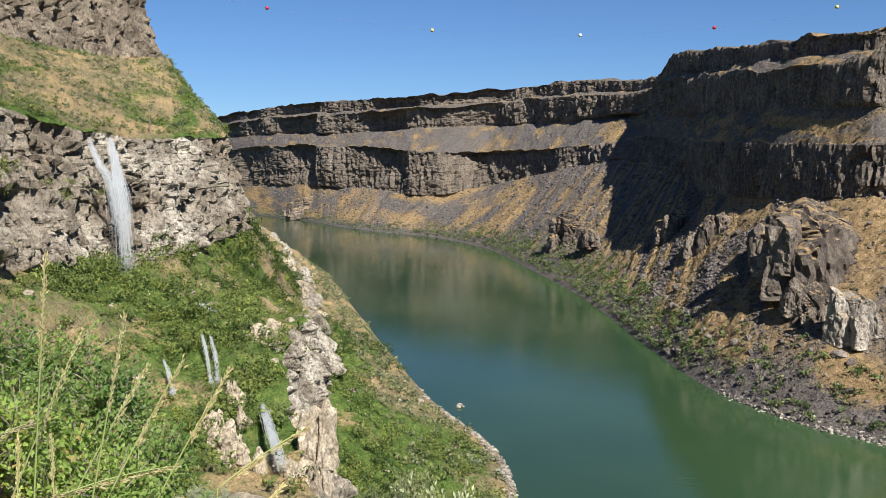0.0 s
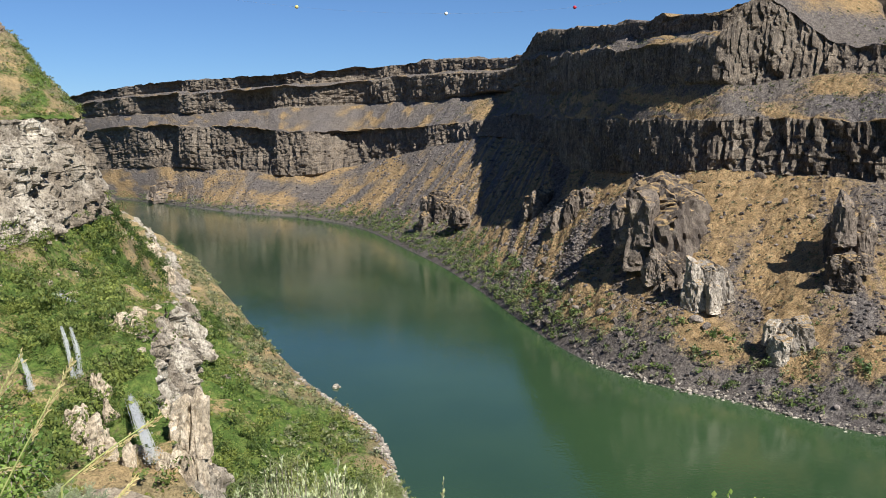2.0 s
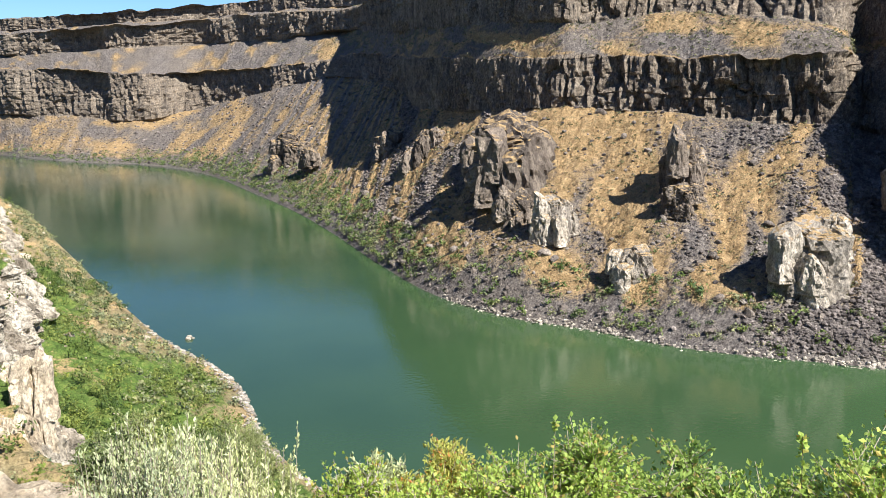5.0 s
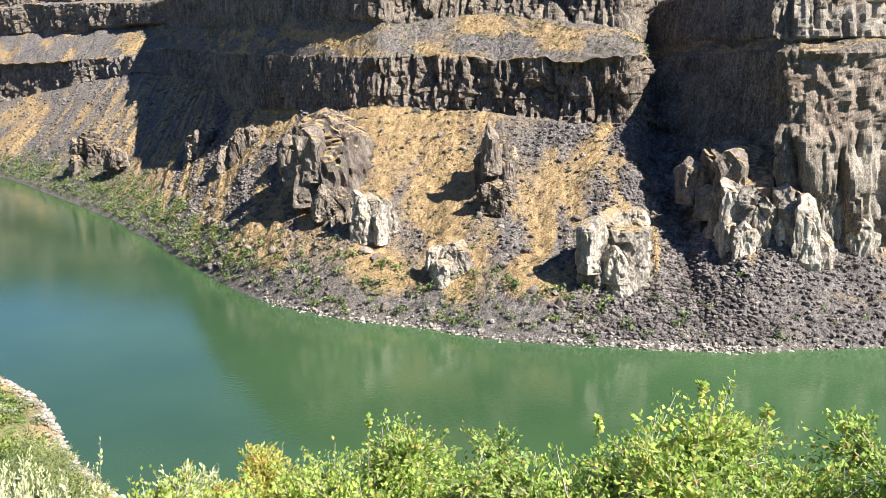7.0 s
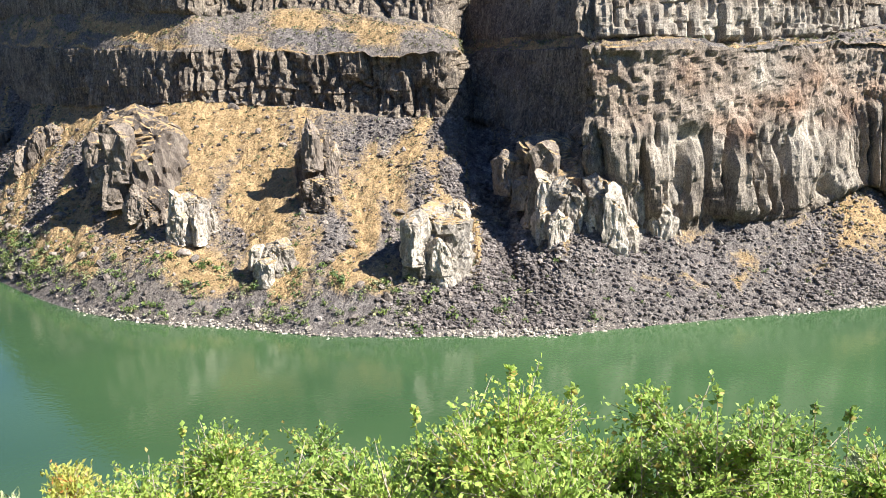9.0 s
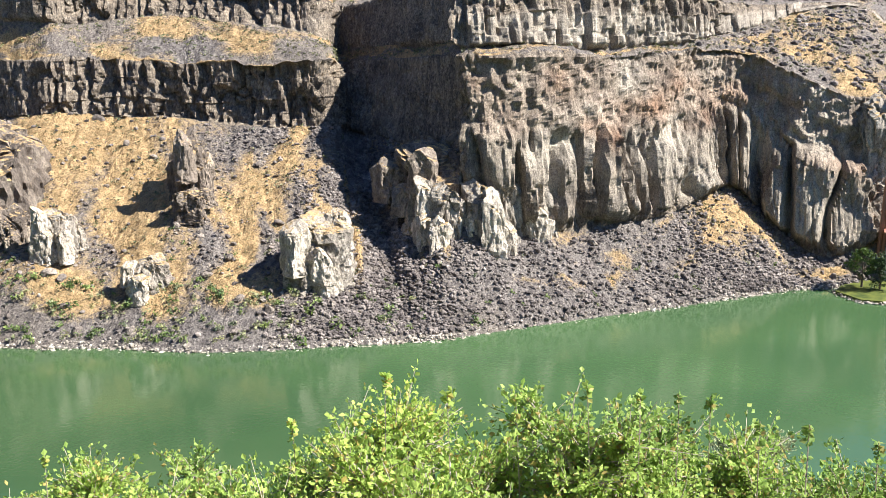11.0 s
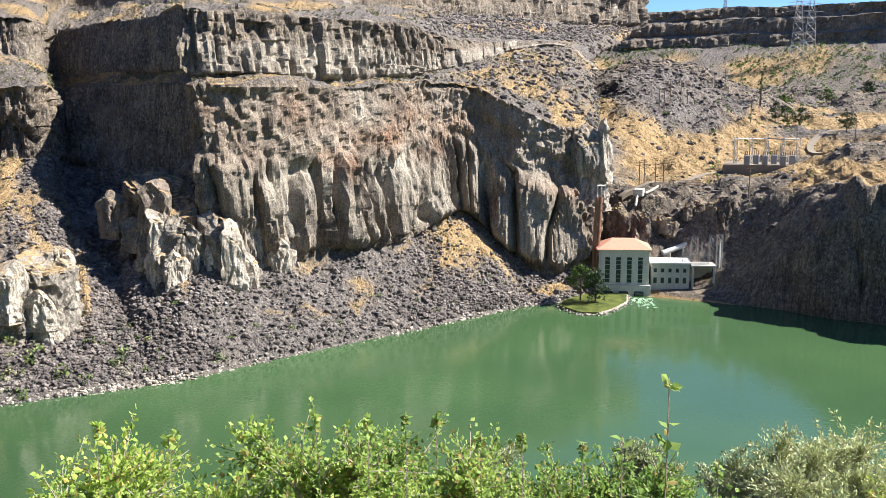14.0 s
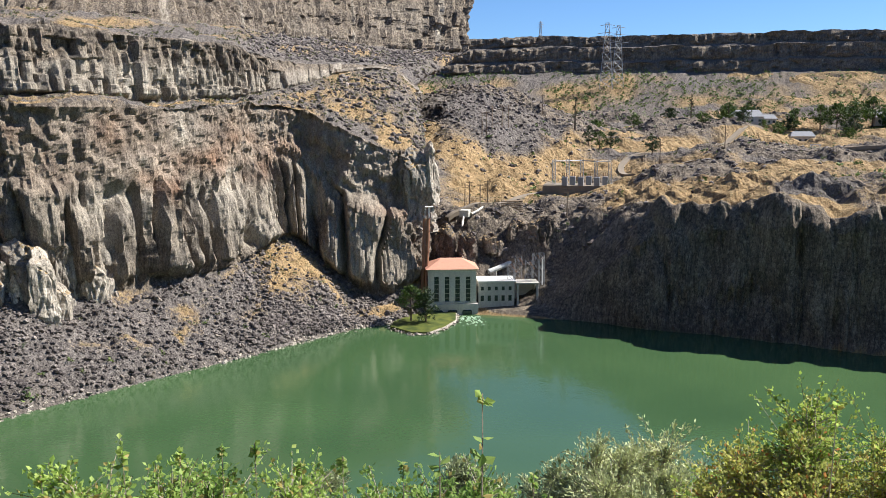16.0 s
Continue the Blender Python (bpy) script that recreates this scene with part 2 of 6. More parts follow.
RIM = [(-380, 1420, 140), (-297, 1310, 146), (-220, 1225, 149), (-100, 1100, 148), (-8, 1020, 148), (75, 990, 152), (145, 900, 152),
       (186, 800, 143), (165, 630, 144), (157, 530, 134), (142, 429, 121), (146, 345, 115), (161, 312, 115), (232, 338, 140), (265, 335, 147),
       (280, 285, 150), (290, 270, 150), (300, 255, 150), (330, 220, 150), (370, 200, 148), (430, 180, 148), (500, 150, 146), (550, 108, 144), (558, 104, 144), (585, 140, 144)]
# top of the middle cliff and foot of the upper one, from the headland on
MID_END = [(188, 286, 96), (213, 238, 93), (243, 256, 92), (215, 181, 92), (207, 161, 91), (259, 134, 91), (297, 126, 88), (345, 113, 88), (372, 101, 89), (382, 94, 81), (395, 118, 81)]
UP_END = [(215, 300, 104), (235, 260, 102), (268, 274, 102), (261, 214, 102), (266, 196, 102), (330, 170, 104), (395, 160, 106), (470, 140, 107), (525, 106, 107), (532, 100, 107), (560, 128, 107)]

shore = np.array([(x, y, 0.0) for x, y in SHORE])
foot, ledge, back, rim = (np.array(c, float) for c in (FOOT, LEDGE, BACK, RIM))
mid = back * 0.96 + rim * 0.04
mid[:, 2] = back[:, 2] * 0.42 + rim[:, 2] * 0.58
mid[14:] = MID_END
up = back * 0.05 + rim * 0.95
up[:, 2] = mid[:, 2] + 4
up[14:] = UP_END
outward = rim[:, :2] - np.array([0.0, 500.0])
outward /= np.linalg.norm(outward, axis=1)[:, None]
outward[10:18] = [(0.97, 0.2), (0.95, 0.3), (0.93, 0.35), (0.9, 0.42), (0.85, 0.5), (0.8, 0.6), (0.75, 0.66), (0.7, 0.7)]
outward[18:] = [(0.5, 0.87), (0.6, 0.8), (0.6, 0.8), (0.5, 0.87), (0.1, 1.0), (0.1, 1.0), (0.1, 1.0)]
plain = rim + np.c_[outward * 500, np.full(len(rim), 4.0)]
horizon = rim + np.c_[outward * 2600, np.full(len(rim), 6.0)]
inward = (shore - foot)[:, :2]
inward /= np.linalg.norm(inward, axis=1)[:, None]
bed = shore + np.c_[inward * 14, np.full(len(shore), -7.0)]


def stations(curve, fineness, coarse=()):
    """Station numbers spaced by the distance from the valley's viewpoint; coarse: wider steps on some stretches."""
    out = []
    for k in range(len(curve) - 1):
        step = dict(coarse).get(k, 1.0)
        a, b = curve[k], curve[k + 1]
        far = max(120.0, np.linalg.norm((a + b)[:2] / 2))
        n = max(3, int(np.linalg.norm(b - a) / (far * fineness * step)))
        out.extend(k + np.arange(n) / n)
    return np.array(out + [len(curve) - 1.0])


def loft(curves, bands, ts, face, push, crest=None):
    """Rows between the curves. bands: rows, cliff weight. push(s, pos, cliff, band) -> outward, upward."""
    lines = [spline(c, ts) for c in curves]
    ref = spline(face, ts)
    s = np.r_[0, np.cumsum(np.linalg.norm(np.diff(ref[:, :2], axis=0), axis=1))]
    tan = np.gradient(ref[:, :2], axis=0)
    k = 9
    tan = np.stack([np.convolve(np.pad(tan[:, j], k, mode="edge"), np.ones(2 * k + 1) / (2 * k + 1), "valid") for j in (0, 1)], 1)
    nor = np.c_[tan[:, 1], -tan[:, 0]]
    nor /= np.linalg.norm(nor, axis=1)[:, None] + 1e-9
    nor *= np.sign(np.sum(nor * (lines[0] - lines[-1])[:, :2], axis=1))[:, None]
    rows, cl, bd = [], [], []
    for b, (n, w) in enumerate(bands):
        for i in range(n + (b == len(bands) - 1)):
            u = i / n
            rows.append(lines[b] * (1 - u) + lines[b + 1] * u)
            edge = min(1.0, min(u, 1 - u) * n / 2.5)
            cl.append(w if w < 0.5 else 0.45 + (w - 0.45) * edge)
            bd.append(b + u)
    pos = np.array(rows)
    cliff = np.array(cl)[:, None] * np.ones(len(ts))
    band = np.array(bd)[:, None] * np.ones(len(ts))
    out, upw, mask = push(s[None, :] * np.ones_like(band), pos, cliff, band, ts[None, :] * np.ones_like(band))
    side = np.broadcast_to(nor[None], out.shape + (2,))
    if crest is not None:                         # the topmost cliff faces where its own rim does
        tc = np.gradient(spline(crest[0], ts)[:, :2], axis=0)
        tc = np.stack([np.convolve(np.pad(tc[:, i], 12, mode="edge"), np.ones(25) / 25, "valid") for i in (0, 1)], -1)
        nc = np.c_[tc[:, 1], -tc[:, 0]]
        nc /= np.linalg.norm(nc, axis=1)[:, None] + 1e-9
        nc *= np.sign(np.sum(nc * (crest[2] - spline(crest[0], ts)[:, :2]), axis=1))[:, None]
        side = np.where((band > crest[1])[..., None], nc[None], side)
    pos = pos + np.concatenate([side * out[..., None], upw[..., None]], -1)
    return pos, mask


def cliff_relief(s, z, big=4.0, col=2.4):
    """How far a basalt cliff stands out: buttresses, columns, ledges, cracks."""
    f1, gap, val = cells(s / (col * 1.8) + 0.3 * fbm(s / 9, z / 9, 0 * z, 2), z / (col * 12) + 0.4 * vnoise(s / 6, z / 9, 0 * z))
    f1b, gapb, valb = cells(s / 11 + 0.25 * vnoise(s / 14, z / 12, 3 + 0 * z), z / 30)
    f1c, gapc, valc = cells(s / (col * 0.75), z / (col * 4.5) + 7)
    out = big * fbm(s / 38, z / 60, 0 * s + 1.7, 3)
    out = out + 2.2 * valb + 1.6 * smooth(0, 0.18, gapb)
    out = out + 2.0 * (val - 0.5) + 1.5 * smooth(0, 0.22, gap) + 1.3 * (valc - 0.5) + 0.8 * smooth(0, 0.25, gapc)
    lay = z / 6.5 + 0.35 * vnoise(s / 25, z / 30, 4 + 0 * s)
    out = out + 0.8 * (hash3(np.floor(lay), 0 * s, 0 * s + 5) - 0.5)
    ridge = 1 - np.abs(fbm(s / 3.4, z / 13, 0 * s + 9, 3))
    return out + 1.0 * (ridge - 0.6) + 0.45 * fbm(s / 1.5, z / 1.5, 0 * s + 19, 2) - 3.6


def ground_relief(pos, amp=1.0):
    x, y = pos[..., 0], pos[..., 1]
    _, gap, val = cells(x / 2.6, y / 2.6)
    return amp * (1.5 * fbm(x / 24, y / 24, 0 * x, 3) + 0.55 * fbm(x / 3.1, y / 3.1, 0 * x + 2, 3) + 0.45 * val * smooth(0, 0.3, gap))


RIM_ARC = np.r_[0, np.cumsum(np.linalg.norm(np.diff(rim[:, :2], axis=0), axis=1))]


def north_push(s, pos, cliff, band, st):
    z = pos[..., 2]
    s = np.where(band > 5.95, np.interp(st, np.arange(len(rim)), RIM_ARC), s)
    big = 4.0 + 2.5 * vnoise(st * 0.9, 0 * st, 0 * st)
    pill = smooth(17.3, 18, st) * (1 - smooth(21.9, 22.4, st)) * smooth(2.0, 2.1, band) * (1 - smooth(2.44 + 0.16 * vnoise(s / 9, 0 * s, 0 * s + 8), 2.62, band))
    rel = cliff_relief(s, z, big)
    # rounded pillars in the lower half of the cliff near the power house
    ph = s / 9.5 + 0.8 * vnoise(s / 21, 0 * s, 0 * s) + 0.25 * vnoise(s / 8, z / 18, 0 * s + 3)
    _, pg, pv = cells(ph * 1.15, z / 60 + 0.3 * vnoise(s / 9, z / 15, 0 * s + 5))
    lobe = smooth(-0.1, 0.55, pg) ** 0.7 + 0.5 * (pv - 0.5)
    flute = 0.5 * fbm(s / 1.7, z / 9, 0 * s + 23, 3) + 0.8 * fbm(s / 5, z / 12, 0 * s + 27, 2)
    rel = rel * (1 - 0.65 * pill) + pill * (8.5 * lobe * (0.75 + 0.4 * vnoise(np.floor(ph) * 3.7, 0 * s, z / 20)) - 3.0 + flute)
    # rubbly tan layer above the pillars, fine columns in the band over it
    rubble = smooth(17.3, 18, st) * (1 - smooth(22.3, 22.8, st)) * smooth(2.5, 2.62, band) * (1 - smooth(2.94, 3, band))
    rel = rel * (1 - 0.8 * rubble) + rubble * (1.1 * fbm(s / 2.6, z / 2.6, 0 * s + 31, 4) + 1.4 * fbm(s / 14, z / 18, 0 * s + 33, 2))
    comb = smooth(17.6, 18.1, st) * smooth(4.0, 4.03, band) * (1 - smooth(6.96, 7, band)) * cliff
    cp = s / 3.6 + 0.5 * vnoise(s / 8, z / 25, 0 * s + 13)
    rel = rel * (1 - 0.45 * comb) + comb * (1.9 * np.abs(np.sin(np.pi * cp)) ** 0.5 + 2.4 * (hash3(np.floor(cp), np.floor(z / 6.0 + 0.6 * hash3(np.floor(cp), 0 * s, 0 * s + 2)), 0 * s + 3) - 0.5))
    rel = rel * (1 - 0.55 * smooth(9.0, 9.6, st) * (1 - smooth(12.0, 12.5, st)))
    rel = rel * (1 - 0.65 * smooth(15.6, 16.0, st) * (1 - smooth(17.2, 17.8, st)))
    far_side = 1 - smooth(6.5, 8.5, st)
    rel = rel + far_side * 13 * fbm(s / 75, z / 120, 0 * s + 71, 2)
    near_shore = smooth(1.0, 1.12, band)
    out = cliff * rel * smooth(0.5, 0.8, cliff + 0.05)
    upw = (1 - cliff) * (ground_relief(pos) + 1.5 * fbm(s / 15, band * 2.0, 0 * s + 51, 3) * smooth(1.05, 1.3, band)) * near_shore * (1 - smooth(7.2, 8, band))
    # masks
    straw_level = np.interp(st, [0, 4, 7, 9, 11, 12, 14.3, 15.0, 16.5, 18, 22], [0.5, 0.5, 0.48, 0.6, 0.64, 0.68, 0.6, 0.3, 0.28, 0.3, 0.34])
    warp = s + 7 * vnoise(s / 26, band * 5, 0 * s + 44)
    streak = fbm(warp / (12 + 22 * (1 - smooth(5, 9, st))) + 0.5 * vnoise(s / 15, band * 4, 0 * s), band * 3.6, 0 * s + 8, 4)
    straw = np.clip(straw_level + 0.42 * streak, 0, 1)
    straw = np.where(band > 3, np.clip(np.interp(st, [0, 8, 12, 19, 20, 24], [0.15, 0.3, 0.42, 0.36, 0.3, 0.35]) + 0.45 * fbm(s / 16, band * 3, 0 * s + 2, 3), 0, 1), straw)
    straw = straw * smooth(1.02, 1.02 + np.interp(st, [0, 14, 16, 24], [0.12, 0.16, 0.5, 0.5]), band)
    palev = pill * (0.5 + 0.6 * vnoise(s / 12, z / 14, 0 * s + 4)) + rubble * (0.35 + 0.3 * fbm(s / 9, z / 9, 0 * s + 14, 3)) + 0.2 * smooth(0.1, 0.8, fbm(s / 40, z / 18, 0 * s + 6, 2))
    palev = palev + 0.75 * smooth(17.6, 18.1, st) * smooth(4, 4.05, band) * (1 - smooth(4.45, 4.62 + 0.2 * vnoise(s / 5, 0 * s, 0 * s + 6), band))
    redm = np.clip((1 - smooth(0.05, 0.22, np.abs(band - 2.62 - 0.06 * vnoise(s / 9, 0 * s, 0 * s)))) * smooth(18.2, 18.8, st) * (0.35 + 0.9 * vnoise(s / 14, z / 7, 0 * s)) + 0.25 * rubble, 0, 0.6)
    return out, upw, np.stack([cliff, straw, np.clip(palev, 0, 1), redm], -1)


ts = stations(foot, 0.0031, ((0, 2), (1, 1.5), (19, 0.55), (20, 0.55), (21, 0.55), (23, 2)))
NORTH_BANDS = [(3, 0.0), (76, 0.0), (84, 1.0), (20, 0.12), (40, 1.0), (14, 0.15), (44, 1.0), (6, 0.05), (4, 0.0)]
pos, mask = loft([bed, shore, foot, ledge, back, mid, up, rim, plain, horizon], NORTH_BANDS, ts, ledge, north_push, (rim, 5.95, np.array([0.0, 0.0])))
wall_north = new("wall_north", grid_mesh("wall_north", pos, mask))
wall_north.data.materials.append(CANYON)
tagged(wall_north, "layered dark basalt canyon wall with dry grass ledges and scree", "canyon wall", kind="structure")

# ---- near bank: stations from behind the viewpoint to downstream ----
S_SHORE = [(150, -190), (112, -60), (78, 40), (30, 112), (16, 148), (12, 191), (-4, 237), (-22, 310), (-39, 384), (-75, 533), (-130, 680), (-240, 850), (-400, 980)]
S_STEPF = [(130, -185, 12), (85, -55, 18), (50, 28, 24), (9, 86, 12), (-13, 121, 9), (-24, 168, 13), (-33, 225, 13), (-44, 300, 13), (-58, 378, 12), (-96, 530, 12), (-150, 690, 12), (-260, 870, 10), (-420, 1000, 10)]
S_STEPT = [(125, -184, 18), (80, -54, 22), (44, 25, 29), (4, 80, 19), (-20, 116, 25), (-30, 166, 31), (-37, 224, 24), (-50, 298, 20), (-64, 378, 18), (-102, 530, 18), (-156, 692, 18), (-266, 874, 16), (-426, 1004, 16)]
S_FOOT = [(75, -178, 54), (30, -52, 55), (5.5, 4.5, 57.5), (-42, 34, 55), (-74, 104, 47), (-77, 152, 46), (-69, 196, 42), (-57, 256, 46), (-92, 330, 42), (-160, 480, 40), (-240, 680, 36), (-360, 880, 36), (-520, 1040, 36)]
S_TOP = [(62, -180, 62), (16, -60, 62), (0.7, 0.5, 62.3), (-54, 16, 64), (-86, 98, 72), (-86, 152, 76), (-76, 202, 71), (-64, 260, 73), (-108, 340, 70), (-180, 490, 68), (-260, 690, 68), (-380, 890, 68), (-540, 1050, 68)]
S_UPF = [(0, -230, 70), (-40, -90, 72), (-50, -45, 78), (-100, 20, 90), (-122, 130, 97), (-124, 230, 99), (-112, 285, 100), (-100, 317, 101), (-170, 380, 98), (-260, 500, 95), (-340, 700, 95), (-470, 900, 95), (-620, 1060, 95)]
S_RIM = [(-30, -250, 150), (-85, -110, 150), (-105, -60, 150), (-128, 30, 150), (-142, 135, 150), (-142, 236, 150), (-130, 292, 150), (-118, 325, 150), (-195, 395, 150), (-290, 510, 148), (-370, 710, 148), (-500, 910, 148), (-650, 1070, 148)]
s_shore = np.array([(x, y, 0.0) for x, y in S_SHORE])
s_stepf, s_stept, s_foot, s_top, s_upf, s_rim = (np.array(c, float) for c in (S_STEPF, S_STEPT, S_FOOT, S_TOP, S_UPF, S_RIM))
s_in = (s_shore - s_foot)[:, :2]
s_in /= np.linalg.norm(s_in, axis=1)[:, None]
s_bed = s_shore + np.c_[s_in * 14, np.full(len(s_shore), -7.0)]
s_far = s_rim + np.c_[-s_in * 1800, np.full(len(s_shore), 5.0)]


def slope_lumps(x, y):
    return 2.4 * np.abs(fbm(x / 9, y / 9, 0 * x + 61, 3)) - 1.0


def south_push(s, pos, cliff, band, st):
    z = pos[..., 2]
    x, y = pos[..., 0], pos[..., 1]
    cam_near = smooth(8, 45, np.hypot(x, y))
    rel = cliff_relief(s, z, 2.6, 1.8)
    f1, gap, val = cells(s / 2.0 + 0.3 * vnoise(s / 4, z / 4, 0 * s), z / 2.7 + 0.3 * vnoise(s / 3, z / 5, 0 * s + 2))
    rel = rel + 2.9 * (val - 0.55) * smooth(0, 0.25, gap) + 2.6 * np.minimum(0, vnoise(s / 5.5, z / 4.5, 0 * s + 31) - 0.1)
    tufa = smooth(2.0, 2.05, band) * (1 - smooth(2.95, 3.05, band))
    bulge = tufa * (3.5 * np.clip(fbm(s / 13, z / 20, 0 * s + 12, 3), -0.6, 1))
    out = (cliff * rel * smooth(0.5, 0.8, cliff + 0.05) + bulge) * cam_near
    upw = (1 - cliff) * ground_relief(pos, 0.9) * smooth(1.0, 1.15, band) * cam_near * (1 - smooth(7.0, 7.5, band))
    upw = upw + slope_lumps(x, y) * smooth(1.1, 1.3, band) * (1 - smooth(3.85, 3.98, band)) * cam_near
    upw = upw - 9.0 * np.sin(np.pi * np.clip(band - 3, 0, 1)) * smooth(2.2, 3.0, st) * (1 - smooth(4.6, 5.6, st)) * cam_near
    green = 0.55 + 0.38 * fbm(x / 22, y / 22, 0 * x + 3, 4)
    green = green + 0.12 * smooth(1.2, 1.6, band) * (1 - smooth(3.9, 4.1, band)) * (1 - smooth(6.2, 7.2, st))
    green = green - 0.35 * smooth(6.5, 7.5, st) - 0.35 * (1 - smooth(1.02, 1.2, band)) - 0.3 * smooth(5.0, 5.6, st) * (1 - smooth(1.4, 1.8, band)) + 0.22 * (1 - smooth(4.8, 5.4, st)) * smooth(1.08, 1.2, band) * (1 - smooth(1.9, 2.1, band))
    bench = smooth(5.0, 5.1, band)
    green = green * (1 - bench) + bench * (0.25 + 0.35 * fbm(s / 18, band * 5, 0 * x + 3, 3) + 0.35 * np.exp(-((band - 5.72 + 0.1 * (st - 3.6)) / 0.1) ** 2))
    white = (1 - smooth(5.0, 5.3, band)) * (0.3 + 0.6 * tufa + 0.8 * vnoise(s / 11, z / 8, 0 * s))
    return out, upw, np.stack([cliff, np.clip(green, 0, 1), np.clip(white, 0, 1), 0 * z], -1)


ts2 = stations(s_foot, 0.0042, ((0, 7), (1, 4), (2, 2), (3, 0.9), (4, 0.6), (5, 0.6), (6, 0.7), (9, 1.5), (10, 3), (11, 4)))
SOUTH_BANDS = [(3, 0.0), (28, 0.0), (40, 0.9), (48, 0.05), (80, 1.0), (34, 0.1), (60, 1.0), (3, 0.0)]
pos2, mask2 = loft([s_bed, s_shore, s_stepf, s_stept, s_foot, s_top, s_upf, s_rim, s_far], SOUTH_BANDS, ts2, s_foot, south_push)
wall_south = new("wall_south", grid_mesh("wall_south", pos2, mask2))
wall_south.data.materials.append(SOUTH)
tagged(wall_south, "pale spring-fed canyon side with green slopes and cliffs", "canyon wall", kind="structure")

# ---- upstream: basin cliff, gully behind the power house, terraces and the far rim ----
def upstream_height(x, y):
    """Ground height east of the basin."""
    face = np.interp(y, [-260, -70, -34, 5, 30, 60, 75], [225, 258, 272, 283, 288, 290, 292])
    d = x - face
    left = smooth(-15, 30, y)                     # 1 in the gully behind the power house
    cliff = np.interp(d, [-12, -1, 3, 8, 60, 160, 250, 330, 430, 520, 590, 640], [-8, -4, 30, 36, 42, 46, 50, 58, 64, 70, 88, 112])
    gully = np.interp(d, [-12, 0, 6, 22, 34, 60, 110, 200, 300, 430, 520, 590, 640], [-6, 1.5, 2.5, 18, 30, 34, 38, 52, 58, 64, 72, 92, 112])
    z = cliff * (1 - left) + gully * left
    z = z + 4.5 * (1 - smooth(-45, -5, y)) * smooth(1, 5, d) * (1 - smooth(60, 200, d))
    hill = smooth(10, 90, y) * smooth(50, 170, d) * (1 - smooth(300, 420, d))
    az = np.degrees(np.arctan2(x, y))
    cone = np.exp(-((az - 80.5) / 4.6) ** 2) * smooth(380, 520, np.hypot(x, y)) * (1 - smooth(530, 620, np.hypot(x, y)))
    return z + 16 * hill + 11 * cone, d, cone, left


gx = np.r_[np.linspace(215, 262, 24), np.linspace(263, 305, 70), np.linspace(306, 560, 170), np.linspace(563, 925, 100)]
gy = np.r_[np.linspace(-420, -160, 40), np.linspace(-159, 110, 260), np.linspace(112, 420, 40)]
X, Y = np.meshgrid(gx, gy)
Z, D, CONE, LEFT = upstream_height(X, Y)
steep = smooth(-2, 1, D) * (1 - smooth(6, 12, D)) * (1 - smooth(-15, 20, Y))
gul = smooth(6, 12, D) * (1 - smooth(40, 70, D)) * smooth(-15, 30, Y)
P = np.stack([X, Y, Z], -1)
rocky = np.clip(fbm(X / 60, Y / 60, 0 * X + 21, 4), -1, 1)
P[..., 2] += smooth(10, 30, D) * (ground_relief(P, 0.9) + 9.0 * smooth(40, 120, D) * (1 - smooth(480, 560, D)) * rocky + 2.0 * smooth(30, 80, D) * fbm(X / 14, Y / 14, 0 * X + 41, 3))
P[..., 2] += smooth(2, 7, D) * (1 - smooth(40, 80, D)) * (1 - LEFT) * (3.0 * fbm(X / 12, Y / 12, 0 * X + 71, 3) + 1.6 * fbm(X / 4, Y / 4, 0 * X + 73, 2))
P[..., 2] += gul * 3.5 * fbm(X / 9, Y / 9, 0 * X, 3)
P[..., 0] += -steep * (0.45 * cliff_relief(Y, Z, 4.0, 4.5) + 6.0 * np.abs(fbm(Y / 22, Z / 50, 0 * Y + 3, 3)) - 2.5 * (1 - smooth(0.0, 0.14, np.abs(fbm(Y / 19, Z / 60, 0 * Y + 13, 2)))) + 1.2 * fbm(Y / 7, Z / 9, 0 * Y + 8, 3))
shelf = smooth(-3, 0, D) * (1 - smooth(20, 32, D)) * (1 - smooth(38, 52, Y)) * smooth(-14, -2, Y)
rockm = np.clip(steep * 1.2 + gul * 0.8 + shelf + 0.9 * smooth(0.26, 0.46, rocky) * smooth(30, 90, D) * (1 - smooth(470, 540, D)), 0, 1)
strawm = np.clip(0.7 - 0.75 * CONE + 0.5 * fbm(X / 30, Y / 30, 0 * X + 5, 3) - 0.06 * smooth(430, 520, D), 0, 1)
ground_up = new("ground_upstream", grid_mesh("ground_upstream", P, np.stack([rockm, strawm, 0 * X, 0 * X], -1)))
ground_up.data.materials.append(CANYON)
tagged(ground_up, "dry grass benches above a dark rock cliff", "ground", kind="structure")

E_FOOT = [(760, 420, 112), (830, 300, 112), (880, 200, 114), (900, 100, 116), (905, 0, 116), (900, -100, 116), (880, -220, 114), (830, -400, 112)]
e_foot = np.array(E_FOOT, float)
e_low = e_foot + np.array([-130, 0, -58.0])
e_l1 = e_foot + np.array([5, 0, 11.0])
e_b1 = e_foot + np.array([9, 0, 12.5])
e_l2 = e_foot + np.array([12, 0, 26.0])
e_b2 = e_foot + np.array([17, 0, 27.5])
e_rim = e_foot + np.array([20, 0, 38.0])
e_far = e_foot + np.array([2600, 0, 40.0])


